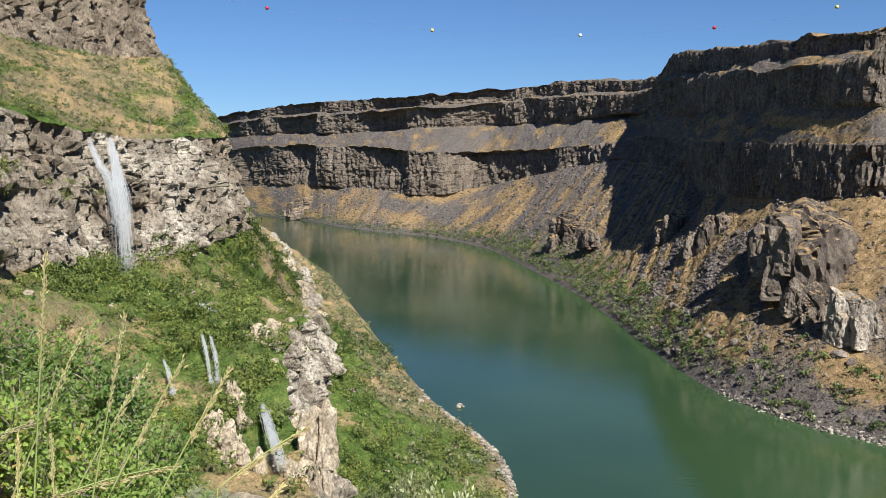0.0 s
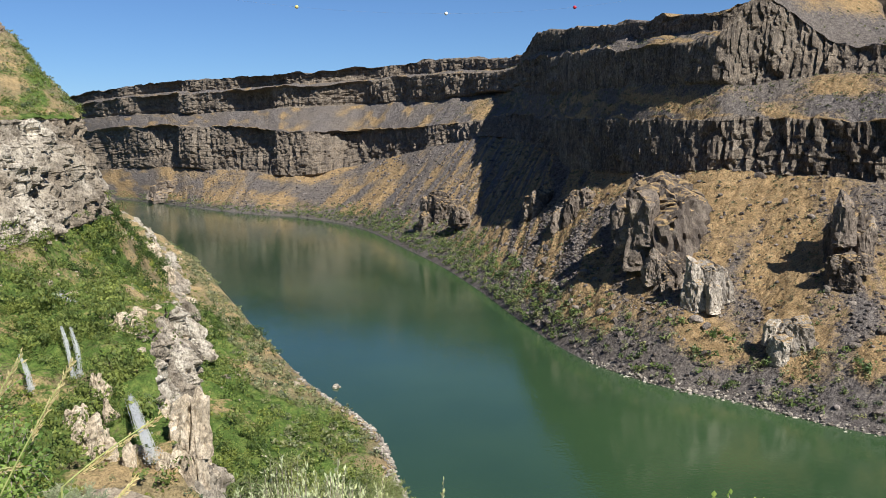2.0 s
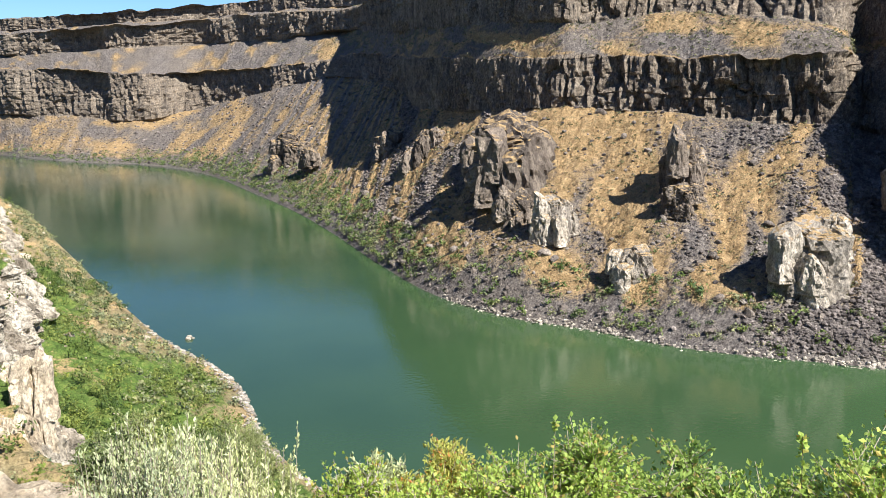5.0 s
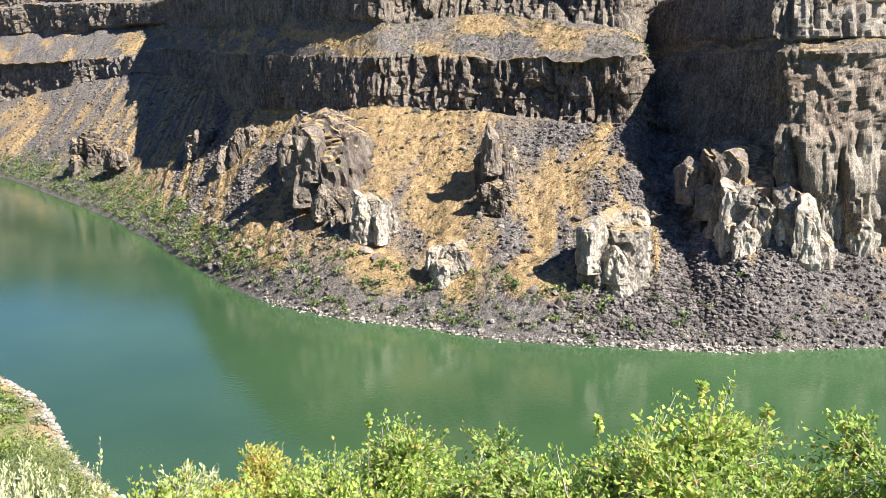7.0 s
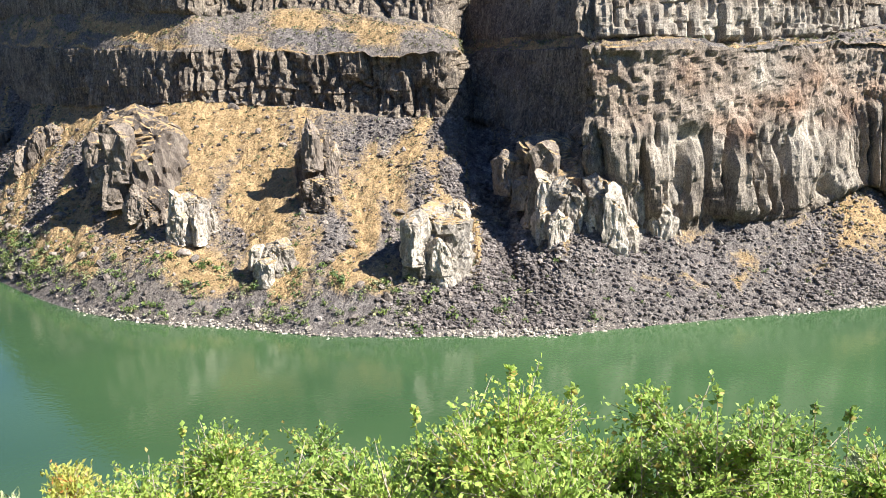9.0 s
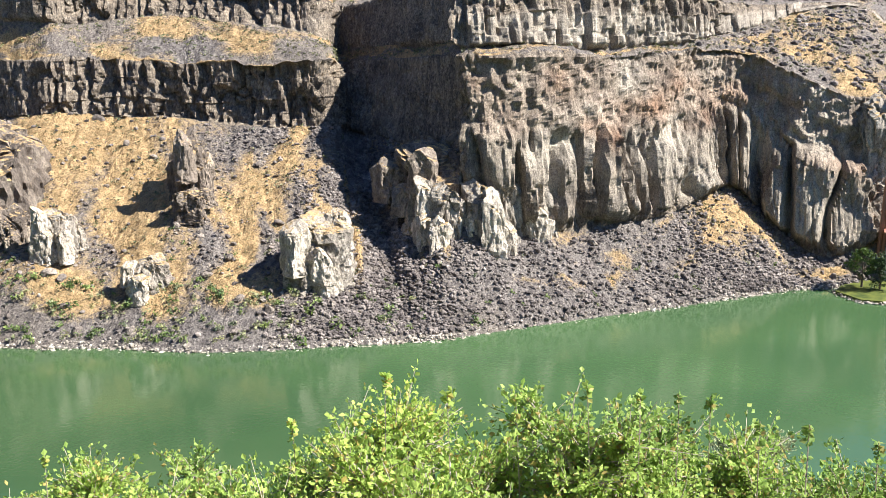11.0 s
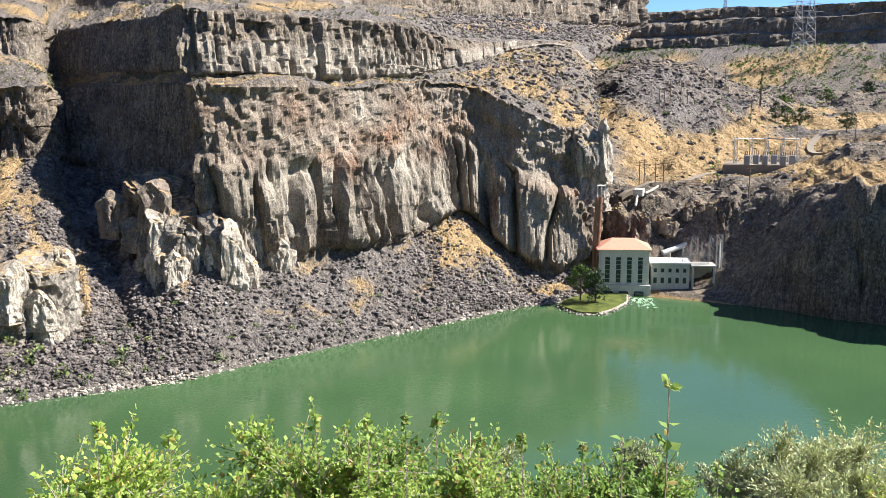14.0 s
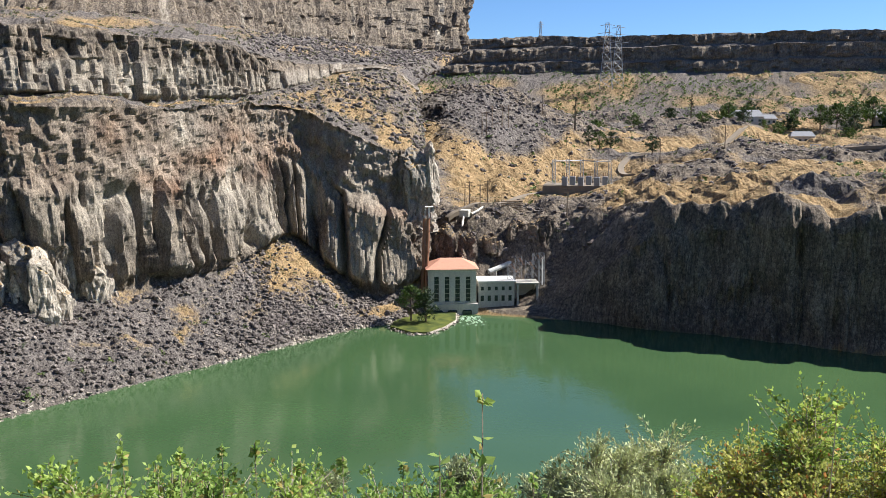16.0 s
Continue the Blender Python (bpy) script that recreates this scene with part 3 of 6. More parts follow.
def east_push(s, pos, cliff, band, st):
    z = pos[..., 2]
    out = cliff * cliff_relief(s, z, 4.0, 4.0) * smooth(0.5, 0.8, cliff + 0.05) * 1.2
    straw = np.clip(0.58 - 0.5 * smooth(0.9, 1.1, band) + 0.4 * fbm(s / 40, band * 3, 0 * s, 3), 0, 1)
    return out, (1 - cliff) * ground_relief(pos, 1.0) * (1 - smooth(6.5, 7, band)), np.stack([cliff, straw, 0 * z, 0 * z], -1)


ts3 = stations(e_foot, 0.0034)
pos3, mask3 = loft([e_low, e_foot, e_l1, e_b1, e_l2, e_b2, e_rim, e_far], [(16, 0.0), (10, 1.0), (6, 0.2), (10, 1.0), (5, 0.2), (9, 1.0), (5, 0.0)], ts3, e_foot, east_push)
wall_east = new("wall_east", grid_mesh("wall_east", pos3, mask3))
wall_east.data.materials.append(CANYON)
tagged(wall_east, "distant dark rim cliffs in three stepped bands", "canyon wall", kind="structure")

# ---- river ----
wx, wy = np.meshgrid(np.linspace(-700, 420, 8), np.linspace(-420, 1500, 12))
river = new("water", grid_mesh("water", np.stack([wx, wy, 0 * wx], -1)))
river.data.materials.append(WATER)
tagged(river, "calm green river between canyon walls", "river", kind="structure")

# ---- helpers for things ----
def mesh_from(name, verts, faces, material=None, smooth_faces=False):
    me = bpy.data.meshes.new(name)
    verts = np.asarray(verts, np.float32)
    faces = np.asarray(faces, np.int32)
    k = faces.shape[1]
    me.vertices.add(len(verts))
    me.vertices.foreach_set("co", verts.reshape(-1))
    me.loops.add(faces.size)
    me.loops.foreach_set("vertex_index", faces.reshape(-1))
    me.polygons.add(len(faces))
    me.polygons.foreach_set("loop_start", (np.arange(len(faces)) * k).astype(np.int32))
    me.update(calc_edges=True)
    me.polygons.foreach_set("use_smooth", np.full(len(faces), smooth_faces))
    if material:
        me.materials.append(material)
    return me


def part(name, data, material, parent, label=""):
    """Link a bmesh or mesh as one object under a thing."""
    if isinstance(data, bmesh.types.BMesh):
        me = bpy.data.meshes.new(name)
        data.to_mesh(me)
        data.free()
        data = me
    if material and not data.materials:
        data.materials.append(material)
    ob = new(name, data)
    ob.parent = parent
    return tagged(ob, label) if label else ob


def scatter(name, templates, places, sizes, turns, material, squash=None):
    """One mesh of many copies of small triangle meshes."""
    vs, fs, base = [], [], 0
    which = RNG.integers(0, len(templates), len(places))
    for k, (tv, tf) in enumerate(templates):
        sel = np.where(which == k)[0]
        if not len(sel):
            continue
        c, s = np.cos(turns[sel]), np.sin(turns[sel])
        x = tv[None, :, 0] * c[:, None] - tv[None, :, 1] * s[:, None]
        y = tv[None, :, 0] * s[:, None] + tv[None, :, 1] * c[:, None]
        z = np.repeat(tv[None, :, 2], len(sel), 0)
        if squash is not None:
            z = z * squash[sel][:, None]
        v = np.stack([x, y, z], -1) * sizes[sel][:, None, None] + places[sel][:, None, :]
        f = tf[None] + (np.arange(len(sel)) * len(tv))[:, None, None] + base
        base += len(sel) * len(tv)
        vs.append(v.reshape(-1, 3))
        fs.append(f.reshape(-1, tf.shape[1]))
    return new(name, mesh_from(name, np.concatenate(vs), np.concatenate(fs), material))


RNG = np.random.default_rng(7)


def ico(sub):
    bm = bmesh.new()
    bmesh.ops.create_icosphere(bm, subdivisions=sub, radius=1.0)
    v = np.array([q.co[:] for q in bm.verts])
    f = np.array([[q.index for q in p.verts] for p in bm.faces])
    bm.free()
    return v, f


def stone_templates(n, sub=1, rough=0.35):
    out = []
    v0, f0 = ico(sub)
    for k in range(n):
        v = v0.copy()
        for _ in range(6):                        # chip flat faces off
            d = RNG.normal(size=3)
            d /= np.linalg.norm(d)
            h = RNG.uniform(0.45, 0.8)
            over = np.maximum(v @ d - h, 0)
            v -= over[:, None] * d
        v *= 1 + rough * 0.4 * RNG.normal(size=(len(v), 1)) * 0.4
        v *= RNG.uniform([0.75, 0.75, 0.55], [1.25, 1.1, 0.95])
        out.append((v, f0))
    return out


def clump_templates(n, leaves, leaf, flat=0.75):
    """Loose round clumps of small leaf-like triangles pairs, gathered in lobes."""
    out = []
    for k in range(n):
        lobes = RNG.normal(size=(7, 3)) * [0.42, 0.42, 0.3] + [0, 0, 0.5]
        lob = lobes[RNG.integers(0, 7, leaves)]
        d = RNG.normal(size=(leaves, 3))
        d /= np.linalg.norm(d, axis=1)[:, None]
        p = lob + d * RNG.uniform(0.2, 0.42, (leaves, 1))
        p[:, 2] = np.maximum(p[:, 2] * flat, -0.05)
        out_d = d + 0.7 * (lob - [0, 0, 0.3])
        out_d /= np.linalg.norm(out_d, axis=1)[:, None]
        a = RNG.normal(size=(leaves, 3))
        a -= 0.75 * np.sum(a * out_d, axis=1)[:, None] * out_d
        a /= np.linalg.norm(a, axis=1)[:, None]
        b = np.cross(a, out_d + 0.45 * RNG.normal(size=(leaves, 3)))
        b /= np.linalg.norm(b, axis=1)[:, None]
        L = leaf * RNG.uniform(0.6, 1.4, (leaves, 1))
        q = np.stack([p - a * L, p + b * L * 0.55, p + a * L, p - b * L * 0.55], 1).reshape(-1, 3)
        f = np.arange(leaves * 4).reshape(-1, 4)
        out.append((q, f))
    return out


def pick(pos, weight, count):
    """Random places on a grid surface, by weight and area."""
    du = np.linalg.norm(pos[1:, :-1] - pos[:-1, :-1], axis=-1)
    dv = np.linalg.norm(pos[:-1, 1:] - pos[:-1, :-1], axis=-1)
    w = (du * dv * np.clip(weight[:-1, :-1], 0, None)).reshape(-1)
    i = RNG.choice(len(w), count, p=w / w.sum())
    r, c = np.unravel_index(i, du.shape)
    u, v = RNG.random((2, count, 1))
    a = pos[r, c] * (1 - u) + pos[r + 1, c] * u
    b = pos[r, c + 1] * (1 - u) + pos[r + 1, c + 1] * u
    return a * (1 - v) + b * v


def rock_material(name, dark, middle, light, size=0.5, top=False):
    n = Nodes(name)
    p = n.place()
    fine = n.noise(p, 1.6 * size, 8, 0.7)
    mid_n = n.noise(n.place((1, 1, 0.4)), 0.45 * size, 6, 0.65)
    col = n.ramp(mid_n, (0.28, dark), (0.5, middle), (0.72, light))
    col = n.mix(n.ramp(fine, (0.32, (0.7, 0.7, 0.7)), (0.5, (0, 0, 0))), col, dark)
    isl = n.node("ShaderNodeNewGeometry")
    tint = n.ramp(isl.outputs["Random Per Island"], (0.0, (0.62, 0.6, 0.6)), (1.0, (1.3, 1.25, 1.2)))
    col = n.mix(1.0, col, tint, "MULTIPLY")
    grain = n.noise(n.place((1, 1, 0.6)), 2.8, 6, 0.75)
    col = n.mix(1.0, col, n.ramp(grain, (0.36, (0.5, 0.48, 0.47)), (0.5, (1.0, 1.0, 1.0)), (0.66, (1.4, 1.36, 1.3))), "MULTIPLY")
    if top:
        up_n = n.node("ShaderNodeSeparateXYZ")
        n.link(isl.outputs["True Normal"], up_n.inputs[0])
        level = n.maths("ADD", up_n.outputs[2], n.maths("MULTIPLY", n.maths("SUBTRACT", mid_n, 0.5), 0.9))
        straw = n.ramp(fine, (0.35, (0.14, 0.115, 0.06)), (0.5, (0.33, 0.225, 0.115)), (0.68, (0.44, 0.31, 0.17)))
        col = n.mix(n.ramp(level, (0.74, (0, 0, 0)), (0.86, (1, 1, 1))), col, straw)
    return n.done(col, 0.93, n.bump(grain, 0.8, 0.25, n.bump(fine, 0.9, 0.5, n.bump(mid_n, 0.7, 1.0))), spec=0.12)


def leaf_material(name, low, high, glow=0.35, dry=None):
    n = Nodes(name)
    isl = n.node("ShaderNodeNewGeometry")
    stops = [(0.0, low), (0.75, high)]
    if dry:
        stops += [(0.9, high), (0.94, dry)]
    col = n.ramp(isl.outputs["Random Per Island"], *stops)
    big = n.noise(n.place(), 0.3, 4)
    col = n.mix(1.0, col, n.ramp(big, (0.36, (0.5, 0.6, 0.6)), (0.64, (1.4, 1.3, 1.0))), "MULTIPLY")
    mat = n.done(col, 0.55, spec=0.25)
    tr = n.node("ShaderNodeBsdfTranslucent")
    n.link(col, tr.inputs[0])
    mx = n.node("ShaderNodeMixShader", Fac=glow)
    n.link(n.bsdf.outputs[0], mx.inputs[1])
    n.link(tr.outputs[0], mx.inputs[2])
    n.link(mx.outputs[0], n.tree.nodes["Material Output"].inputs[0])
    return mat


DARK_STONE = rock_material("basalt_scree", (0.05, 0.044, 0.043), (0.16, 0.143, 0.136), (0.34, 0.305, 0.28))
SHORE_STONE = rock_material("pale_shore_stone", (0.16, 0.14, 0.12), (0.38, 0.35, 0.30), (0.62, 0.58, 0.51))
PALE_ROCK = rock_material("weathered_pale_rock", (0.125, 0.112, 0.097), (0.33, 0.30, 0.255), (0.55, 0.51, 0.445), 0.6, True)
GREY_ROCK = rock_material("weathered_grey_rock", (0.062, 0.053, 0.047), (0.165, 0.14, 0.118), (0.32, 0.28, 0.23), 0.6, True)
TUFA = rock_material("tan_tufa", (0.19, 0.155, 0.112), (0.44, 0.38, 0.29), (0.64, 0.575, 0.47), 0.7)
SAGE = leaf_material("sagebrush_leaf", (0.09, 0.09, 0.05), (0.19, 0.19, 0.12), 0.15)
SHRUB = leaf_material("shore_shrub_leaf", (0.065, 0.105, 0.032), (0.17, 0.225, 0.085), 0.25)
THICKET = leaf_material("green_thicket_leaf", (0.12, 0.155, 0.042), (0.205, 0.25, 0.08), 0.3)
OLIVE = leaf_material("grey_green_leaf", (0.13, 0.145, 0.075), (0.27, 0.28, 0.17), 0.2)

STONES = stone_templates(10)
SMALL_CLUMP = clump_templates(6, 9, 0.36)
FAR_CLUMP = clump_templates(6, 12, 0.34)
FINE_CLUMP = clump_templates(10, 170, 0.08)
CLUMP = clump_templates(10, 44, 0.165)


def spread(n):
    return RNG.uniform(0, 2 * np.pi, n)


# ---- far bank: stones and brush ----
st_n = ts[None, :] * np.ones(pos.shape[:2])
band_n = np.concatenate([b + np.arange(n + (b == len(NORTH_BANDS) - 1)) / n for b, (n, w) in enumerate(NORTH_BANDS)])[:, None] * np.ones(pos.shape[:2])
talus = (band_n > 1.02) & (band_n < 1.98)
close = smooth(8.0, 10.5, st_n)
w = talus * close * np.clip(1.05 - 1.6 * mask[..., 1], 0.04, 1)
fan = smooth(14.4, 14.9, st_n) * (1 - smooth(16.6, 17.4, st_n)) + 0.8 * smooth(19.0, 19.6, st_n) * (1 - smooth(21.0, 21.8, st_n))
w = w * (0.6 + 1.6 * fan) * np.where((band_n < 1.22) & (st_n < 14.4), 0.15, 1)
p = pick(pos, w, 23000)
size = 0.3 + 0.75 * RNG.random(len(p)) ** 2.6
p[:, 2] += 0.25 * size
tagged(scatter("scree", STONES, p, size, spread(len(p)), DARK_STONE), "dark angular basalt scree on the talus slope", "scree", kind="stuff")
LOOSE_ROCK = rock_material("loose_grey_rock", (0.062, 0.055, 0.052), (0.16, 0.14, 0.125), (0.31, 0.28, 0.24), 0.6)
BOULDER_MESHES = [mesh_from("boulder", v, f, LOOSE_ROCK) for v, f in stone_templates(8, 2, 0.3)]
p = pick(pos, talus * smooth(8, 10, st_n) * (0.2 + (band_n < 1.45)), 240)
for k, q in enumerate(p):
    ob = new("boulder", BOULDER_MESHES[k % 8])
    ob.matrix_world = pose(q[0], q[1], q[2], RNG.uniform(-20, 20), RNG.uniform(-20, 20), RNG.uniform(0, 360)) @ Matrix.Scale(0.7 + 1.5 * RNG.random() ** 2.5, 4)
    tagged(ob, "grey basalt boulder lying on the talus slope", "boulder", "boulders on the talus")
p = pick(pos, talus * (1 - smooth(7, 9, st_n)) * smooth(1, 3, st_n), 1400)
tagged(scatter("far_scree", STONES, p, RNG.uniform(0.7, 1.9, len(p)), spread(len(p)), DARK_STONE), "dark scree on the distant talus", "scree", kind="stuff")

line = np.sort(RNG.uniform(11.2, 23.4, 3000))
p = spline(shore, line)
q = spline(foot, line)
off = RNG.normal(0.9, 1.1, len(p))
d2 = (q - p)[:, :2] / np.linalg.norm((q - p)[:, :2], axis=1)[:, None]
p[:, :2] += d2 * off[:, None] + RNG.normal(0, 0.6, (len(p), 2))
p[:, 2] = np.clip(off * 0.5, -0.1, 1.8)
tagged(scatter("shore_stones", STONES, p, 0.16 + 0.6 * RNG.random(len(p)) ** 2.5, spread(len(p)), SHORE_STONE), "bleached pale stones along the waterline", "shore stones", kind="stuff")

w = (talus * np.clip(mask[..., 1] * 1.3 - 0.2, 0.03, 1) + ((band_n > 3) & (band_n < 4)) * 1.8 + ((band_n > 5) & (band_n < 6)) * 0.4) * smooth(5, 9, st_n)
p = pick(pos, w, 6500)
tagged(scatter("sagebrush", SMALL_CLUMP, p, RNG.uniform(0.45, 1.2, len(p)), spread(len(p)), SAGE), "low grey-green sagebrush dotted over dry grass", "sagebrush", kind="stuff")

w = (band_n > 1.0) * (1 - smooth(1.08, 1.3, band_n)) * (band_n < 1.4) * np.interp(ts, [0, 2, 5, 10, 13, 14.5, 15.5, 16.2, 18, 23, 24], [0.3, 0.6, 1, 1.2, 1.2, 1.0, 0.5, 0.03, 0.03, 0.03, 0.1])[None, :]
p = pick(pos, w, 1000)
tagged(scatter("shore_shrubs", CLUMP, p, RNG.uniform(1.2, 2.9, len(p)), spread(len(p)), SHRUB), "green willow shrubs along the far shore", "shrubs", kind="stuff")
p = pick(pos, w * (band_n > 1.02), 1200)
tagged(scatter("pale_shore_shrubs", CLUMP, p, RNG.uniform(1.0, 2.2, len(p)), spread(len(p)), OLIVE), "grey-green shrubs along the far shore", "shrubs", kind="stuff")
p = pick(pos, talus * (1 - smooth(1.35, 1.6, band_n)) * smooth(13, 14, st_n), 60)
tagged(scatter("slope_shrubs", CLUMP, p, RNG.uniform(0.9, 1.7, len(p)), spread(len(p)), SHRUB), "green shrubs among the scree", "shrubs", kind="stuff")

# ---- rock outcrops standing in the talus ----
BALL, BALL_SMALL, BALL_TINY = ico(5), ico(4), ico(3)


def crag(ball, wide, deep, tall, seed):
    """One jointed block: sheer sides split along planes, a broken top and a foot that does not narrow."""
    v, f = ball[0].copy(), ball[1]
    rr = random.Random(seed)
    o = seed * 13.1
    r = np.hypot(v[:, 0], v[:, 1])
    grow = np.where(v[:, 2] < 0.45, 1 / np.maximum(r, 0.3), 1 / np.maximum(r, 0.45) * 0.55 + 0.45)
    v[:, :2] *= np.minimum(grow, 3.0)[:, None]
    v[:, :2] *= (1.04 - 0.12 * v[:, 2:3])
    v[:, 2] = np.sign(v[:, 2]) * np.abs(v[:, 2]) ** 0.8
    for k in range(22):                           # joint planes: most upright, some across the top
        steep = k % 3 != 2
        th = rr.uniform(0, 6.283)
        d = np.array([math.cos(th), math.sin(th), rr.uniform(-0.05, 0.3) if steep else rr.uniform(0.7, 2.2)])
        d /= np.linalg.norm(d)
        over = np.maximum(v @ d - (rr.uniform(0.62, 0.95) if steep else rr.uniform(0.7, 1.0)), 0)
        v -= over[:, None] * d
    v = v * [wide / 2, deep / 2, tall / 2]
    nrm = v / [wide * wide / 4, deep * deep / 4, tall * tall / 2]
    nrm /= np.linalg.norm(nrm, axis=1)[:, None] + 1e-6
    size = (wide + deep) / 2
    k1 = np.clip(size / 14, 0.35, 1.5)
    turn_a = v[:, 0] * 0.8 + v[:, 1] * 0.6
    turn_b = v[:, 1] * 0.8 - v[:, 0] * 0.6
    wob = 0.3 * vnoise(v[:, 0] / 3, v[:, 1] / 3, v[:, 2] / 5 + o)
    _, gap, val = cells(turn_a / (3.6 * k1) + o + wob, v[:, 2] / (13.0 * k1) + wob)
    _, gap_b, val_b = cells(turn_b / (3.2 * k1) + o + 5 + wob, v[:, 2] / (9.0 * k1) + wob)
    _, gap2, val2 = cells(turn_a / (1.3 * k1) + o, v[:, 2] / (2.6 * k1) + turn_b / (4.0 * k1))
    push = 1.2 * k1 * (val - 0.5) + 1.2 * k1 * (val_b - 0.5) + 0.7 * k1 * (smooth(0, 0.14, gap) + smooth(0, 0.14, gap_b) - 2)
    push = push + 0.4 * k1 * (val2 - 0.5) + 0.3 * k1 * (smooth(0, 0.2, gap2) - 1) + 0.06 * size * fbm(v[:, 0] / size * 3 + o, v[:, 1] / size * 3, v[:, 2] / size * 2, 2)
    push = push + 0.22 * fbm(v[:, 0] / 0.9, v[:, 1] / 0.9, v[:, 2] / 0.9 + o, 2)
    return v + nrm * push[:, None] * [1, 1, 0.6], f


def outcrop(x, y, z, wide, deep, tall, material, label, turn=0.0, seed=1):
    """A craggy mass of rock: a main block with lesser ones grown into its sides."""
    rr = random.Random(seed + 500)
    ob = new("rock_outcrop")
    ob.matrix_world = pose(x, y, z - 0.08 * tall, 0, 0, turn)
    v, f = crag(BALL if wide > 9 else BALL_SMALL, wide, deep, tall, seed)
    main = new("main_block", mesh_from("main_block", v, f, material))
    main.parent = ob
    for k in range(6):
        th = rr.uniform(0, 6.28)
        sc = rr.uniform(0.3, 0.6)
        v, f = crag(BALL_SMALL if wide > 9 else BALL_TINY, wide * sc, deep * sc, tall * sc * rr.uniform(0.8, 1.3), seed * 7 + k)
        block = new("side_block", mesh_from("side_block", v + [math.cos(th) * wide * 0.38, math.sin(th) * deep * 0.38, tall * rr.uniform(-0.35, 0.26)], f, material))
        block.parent = ob
    return tagged(ob, label, "rock outcrop", "outcrops in the talus")


outcrop(115, 272, 36, 36, 34, 42, GREY_ROCK, "large craggy grey rib of rock in the talus", -35, 2)
outcrop(121, 290, 44, 28, 24, 24, GREY_ROCK, "dark broken crag on top of the talus", -40, 12)
outcrop(107, 250, 24, 13, 12, 17, GREY_ROCK, "craggy grey block at the foot of a rib", 10, 17)
outcrop(112, 233, 22, 13, 13, 21, PALE_ROCK, "tall pale boulder with a flat lit face", 20, 3)
outcrop(120, 202, 15, 13, 11, 13.5, PALE_ROCK, "rounded pale boulder among dry grass", -20, 4)
outcrop(146, 221, 39, 13, 13, 26, GREY_ROCK, "narrow grey crag rising up the slope", -35, 5)
outcrop(140, 212, 30, 12, 8, 10, GREY_ROCK, "low broken grey crag on the slope", -35, 15)
outcrop(149, 171, 21, 19, 15, 24, PALE_ROCK, "large cracked pale boulder above the scree", -30, 6)
outcrop(155, 170, 27, 8, 7, 9, PALE_ROCK, "small pale block beside a large boulder", 0, 16)
outcrop(194, 168, 32, 34, 26, 40, GREY_ROCK, "broad grey bluff with a dry grass top", -40, 2)
outcrop(203, 154, 30, 26, 18, 40, GREY_ROCK, "grey bluff leaning on the cliff", -40, 17)
outcrop(185, 154, 22, 18, 15, 32, PALE_ROCK, "pale bluff with a smooth lit face", -35, 3)
outcrop(192, 148, 23, 17, 15, 34, PALE_ROCK, "pale bluff with a cracked lit face", 25, 6)
outcrop(199, 145, 24, 15, 14, 36, PALE_ROCK, "pale buttress against the cliff", -10, 4)
outcrop(206, 143, 25, 17, 15, 40, PALE_ROCK, "pale pillared bluff beside the cliff", -30, 18)
outcrop(80, 548, 24, 34, 22, 26, GREY_ROCK, "jagged grey pinnacles on the far talus", -70, 9)
outcrop(84, 500, 26, 14, 12, 14, GREY_ROCK, "small grey crag on the far talus", -70, 19)
outcrop(109, 410, 36, 15, 16, 18, GREY_ROCK, "grey crag on the upper talus", -60, 10)
outcrop(108, 350, 36, 13, 18, 22, GREY_ROCK, "grey crag rising out of the talus", -60, 11)
outcrop(-150, 1078, 16, 100, 30, 32, GREY_ROCK, "far grey bluff beside the river bend", 30, 14)
outcrop(299, 74, 44, 18, 16, 32, PALE_ROCK, "pale blue-grey crag at the end of the cliff", 0, 21)

# ---- near bank: brush and stones ----
st_s = ts2[None, :] * np.ones(pos2.shape[:2])
band_s = np.concatenate([b + np.arange(n + (b == len(SOUTH_BANDS) - 1)) / n for b, (n, w_) in enumerate(SOUTH_BANDS)])[:, None] * np.ones(pos2.shape[:2])
dist_s = np.hypot(pos2[..., 0], pos2[..., 1])
slope_s = (band_s > 1.05) & (band_s < 3.97)
free = smooth(34, 60, dist_s)
w = slope_s * np.clip(mask2[..., 1] - 0.3, 0.03, 1) * free * np.where((band_s > 1.97) & (band_s < 3.02), 0.05, 1) * np.where(band_s < 1.6, np.where(st_s > 5.2, 0.3, 1.3 * (band_s > 1.12)), 1) * (1 - 0.9 * smooth(7, 8.5, st_s)) * (st_s > 2.2) * (1 + 2.0 * (band_s > 3) * (st_s < 6))
p = pick(pos2, w * (0.25 + np.clip(vnoise(pos2[..., 0] / 8, pos2[..., 1] / 8, 0 * st_s + 25), 0, 1)), 2000)
tagged(scatter("green_thicket", FINE_CLUMP, p, 1.0 + 3.0 * RNG.random(len(p)) ** 2, spread(len(p)), THICKET, RNG.uniform(0.8, 1.5, len(p))), "dense green thicket on the wet slope", "thicket", kind="stuff")
w2 = slope_s * np.clip(0.9 - mask2[..., 1], 0.05, 1) * free * (st_s > 2.2) * (st_s < 10)
p = pick(pos2, w2, 1200)
tagged(scatter("grey_brush", CLUMP, p, RNG.uniform(0.4, 1.2, len(p)), spread(len(p)), OLIVE), "grey-green brush on the slope above the river", "brush", kind="stuff")
w = (band_s > 1.1) * (band_s < 4.4) * smooth(14, 18, dist_s) * (1 - smooth(48, 66, dist_s)) * (st_s > 2.1) * (0.3 + np.clip(vnoise(pos2[..., 0] / 4, pos2[..., 1] / 4, 0 * st_s + 35), 0, 1))
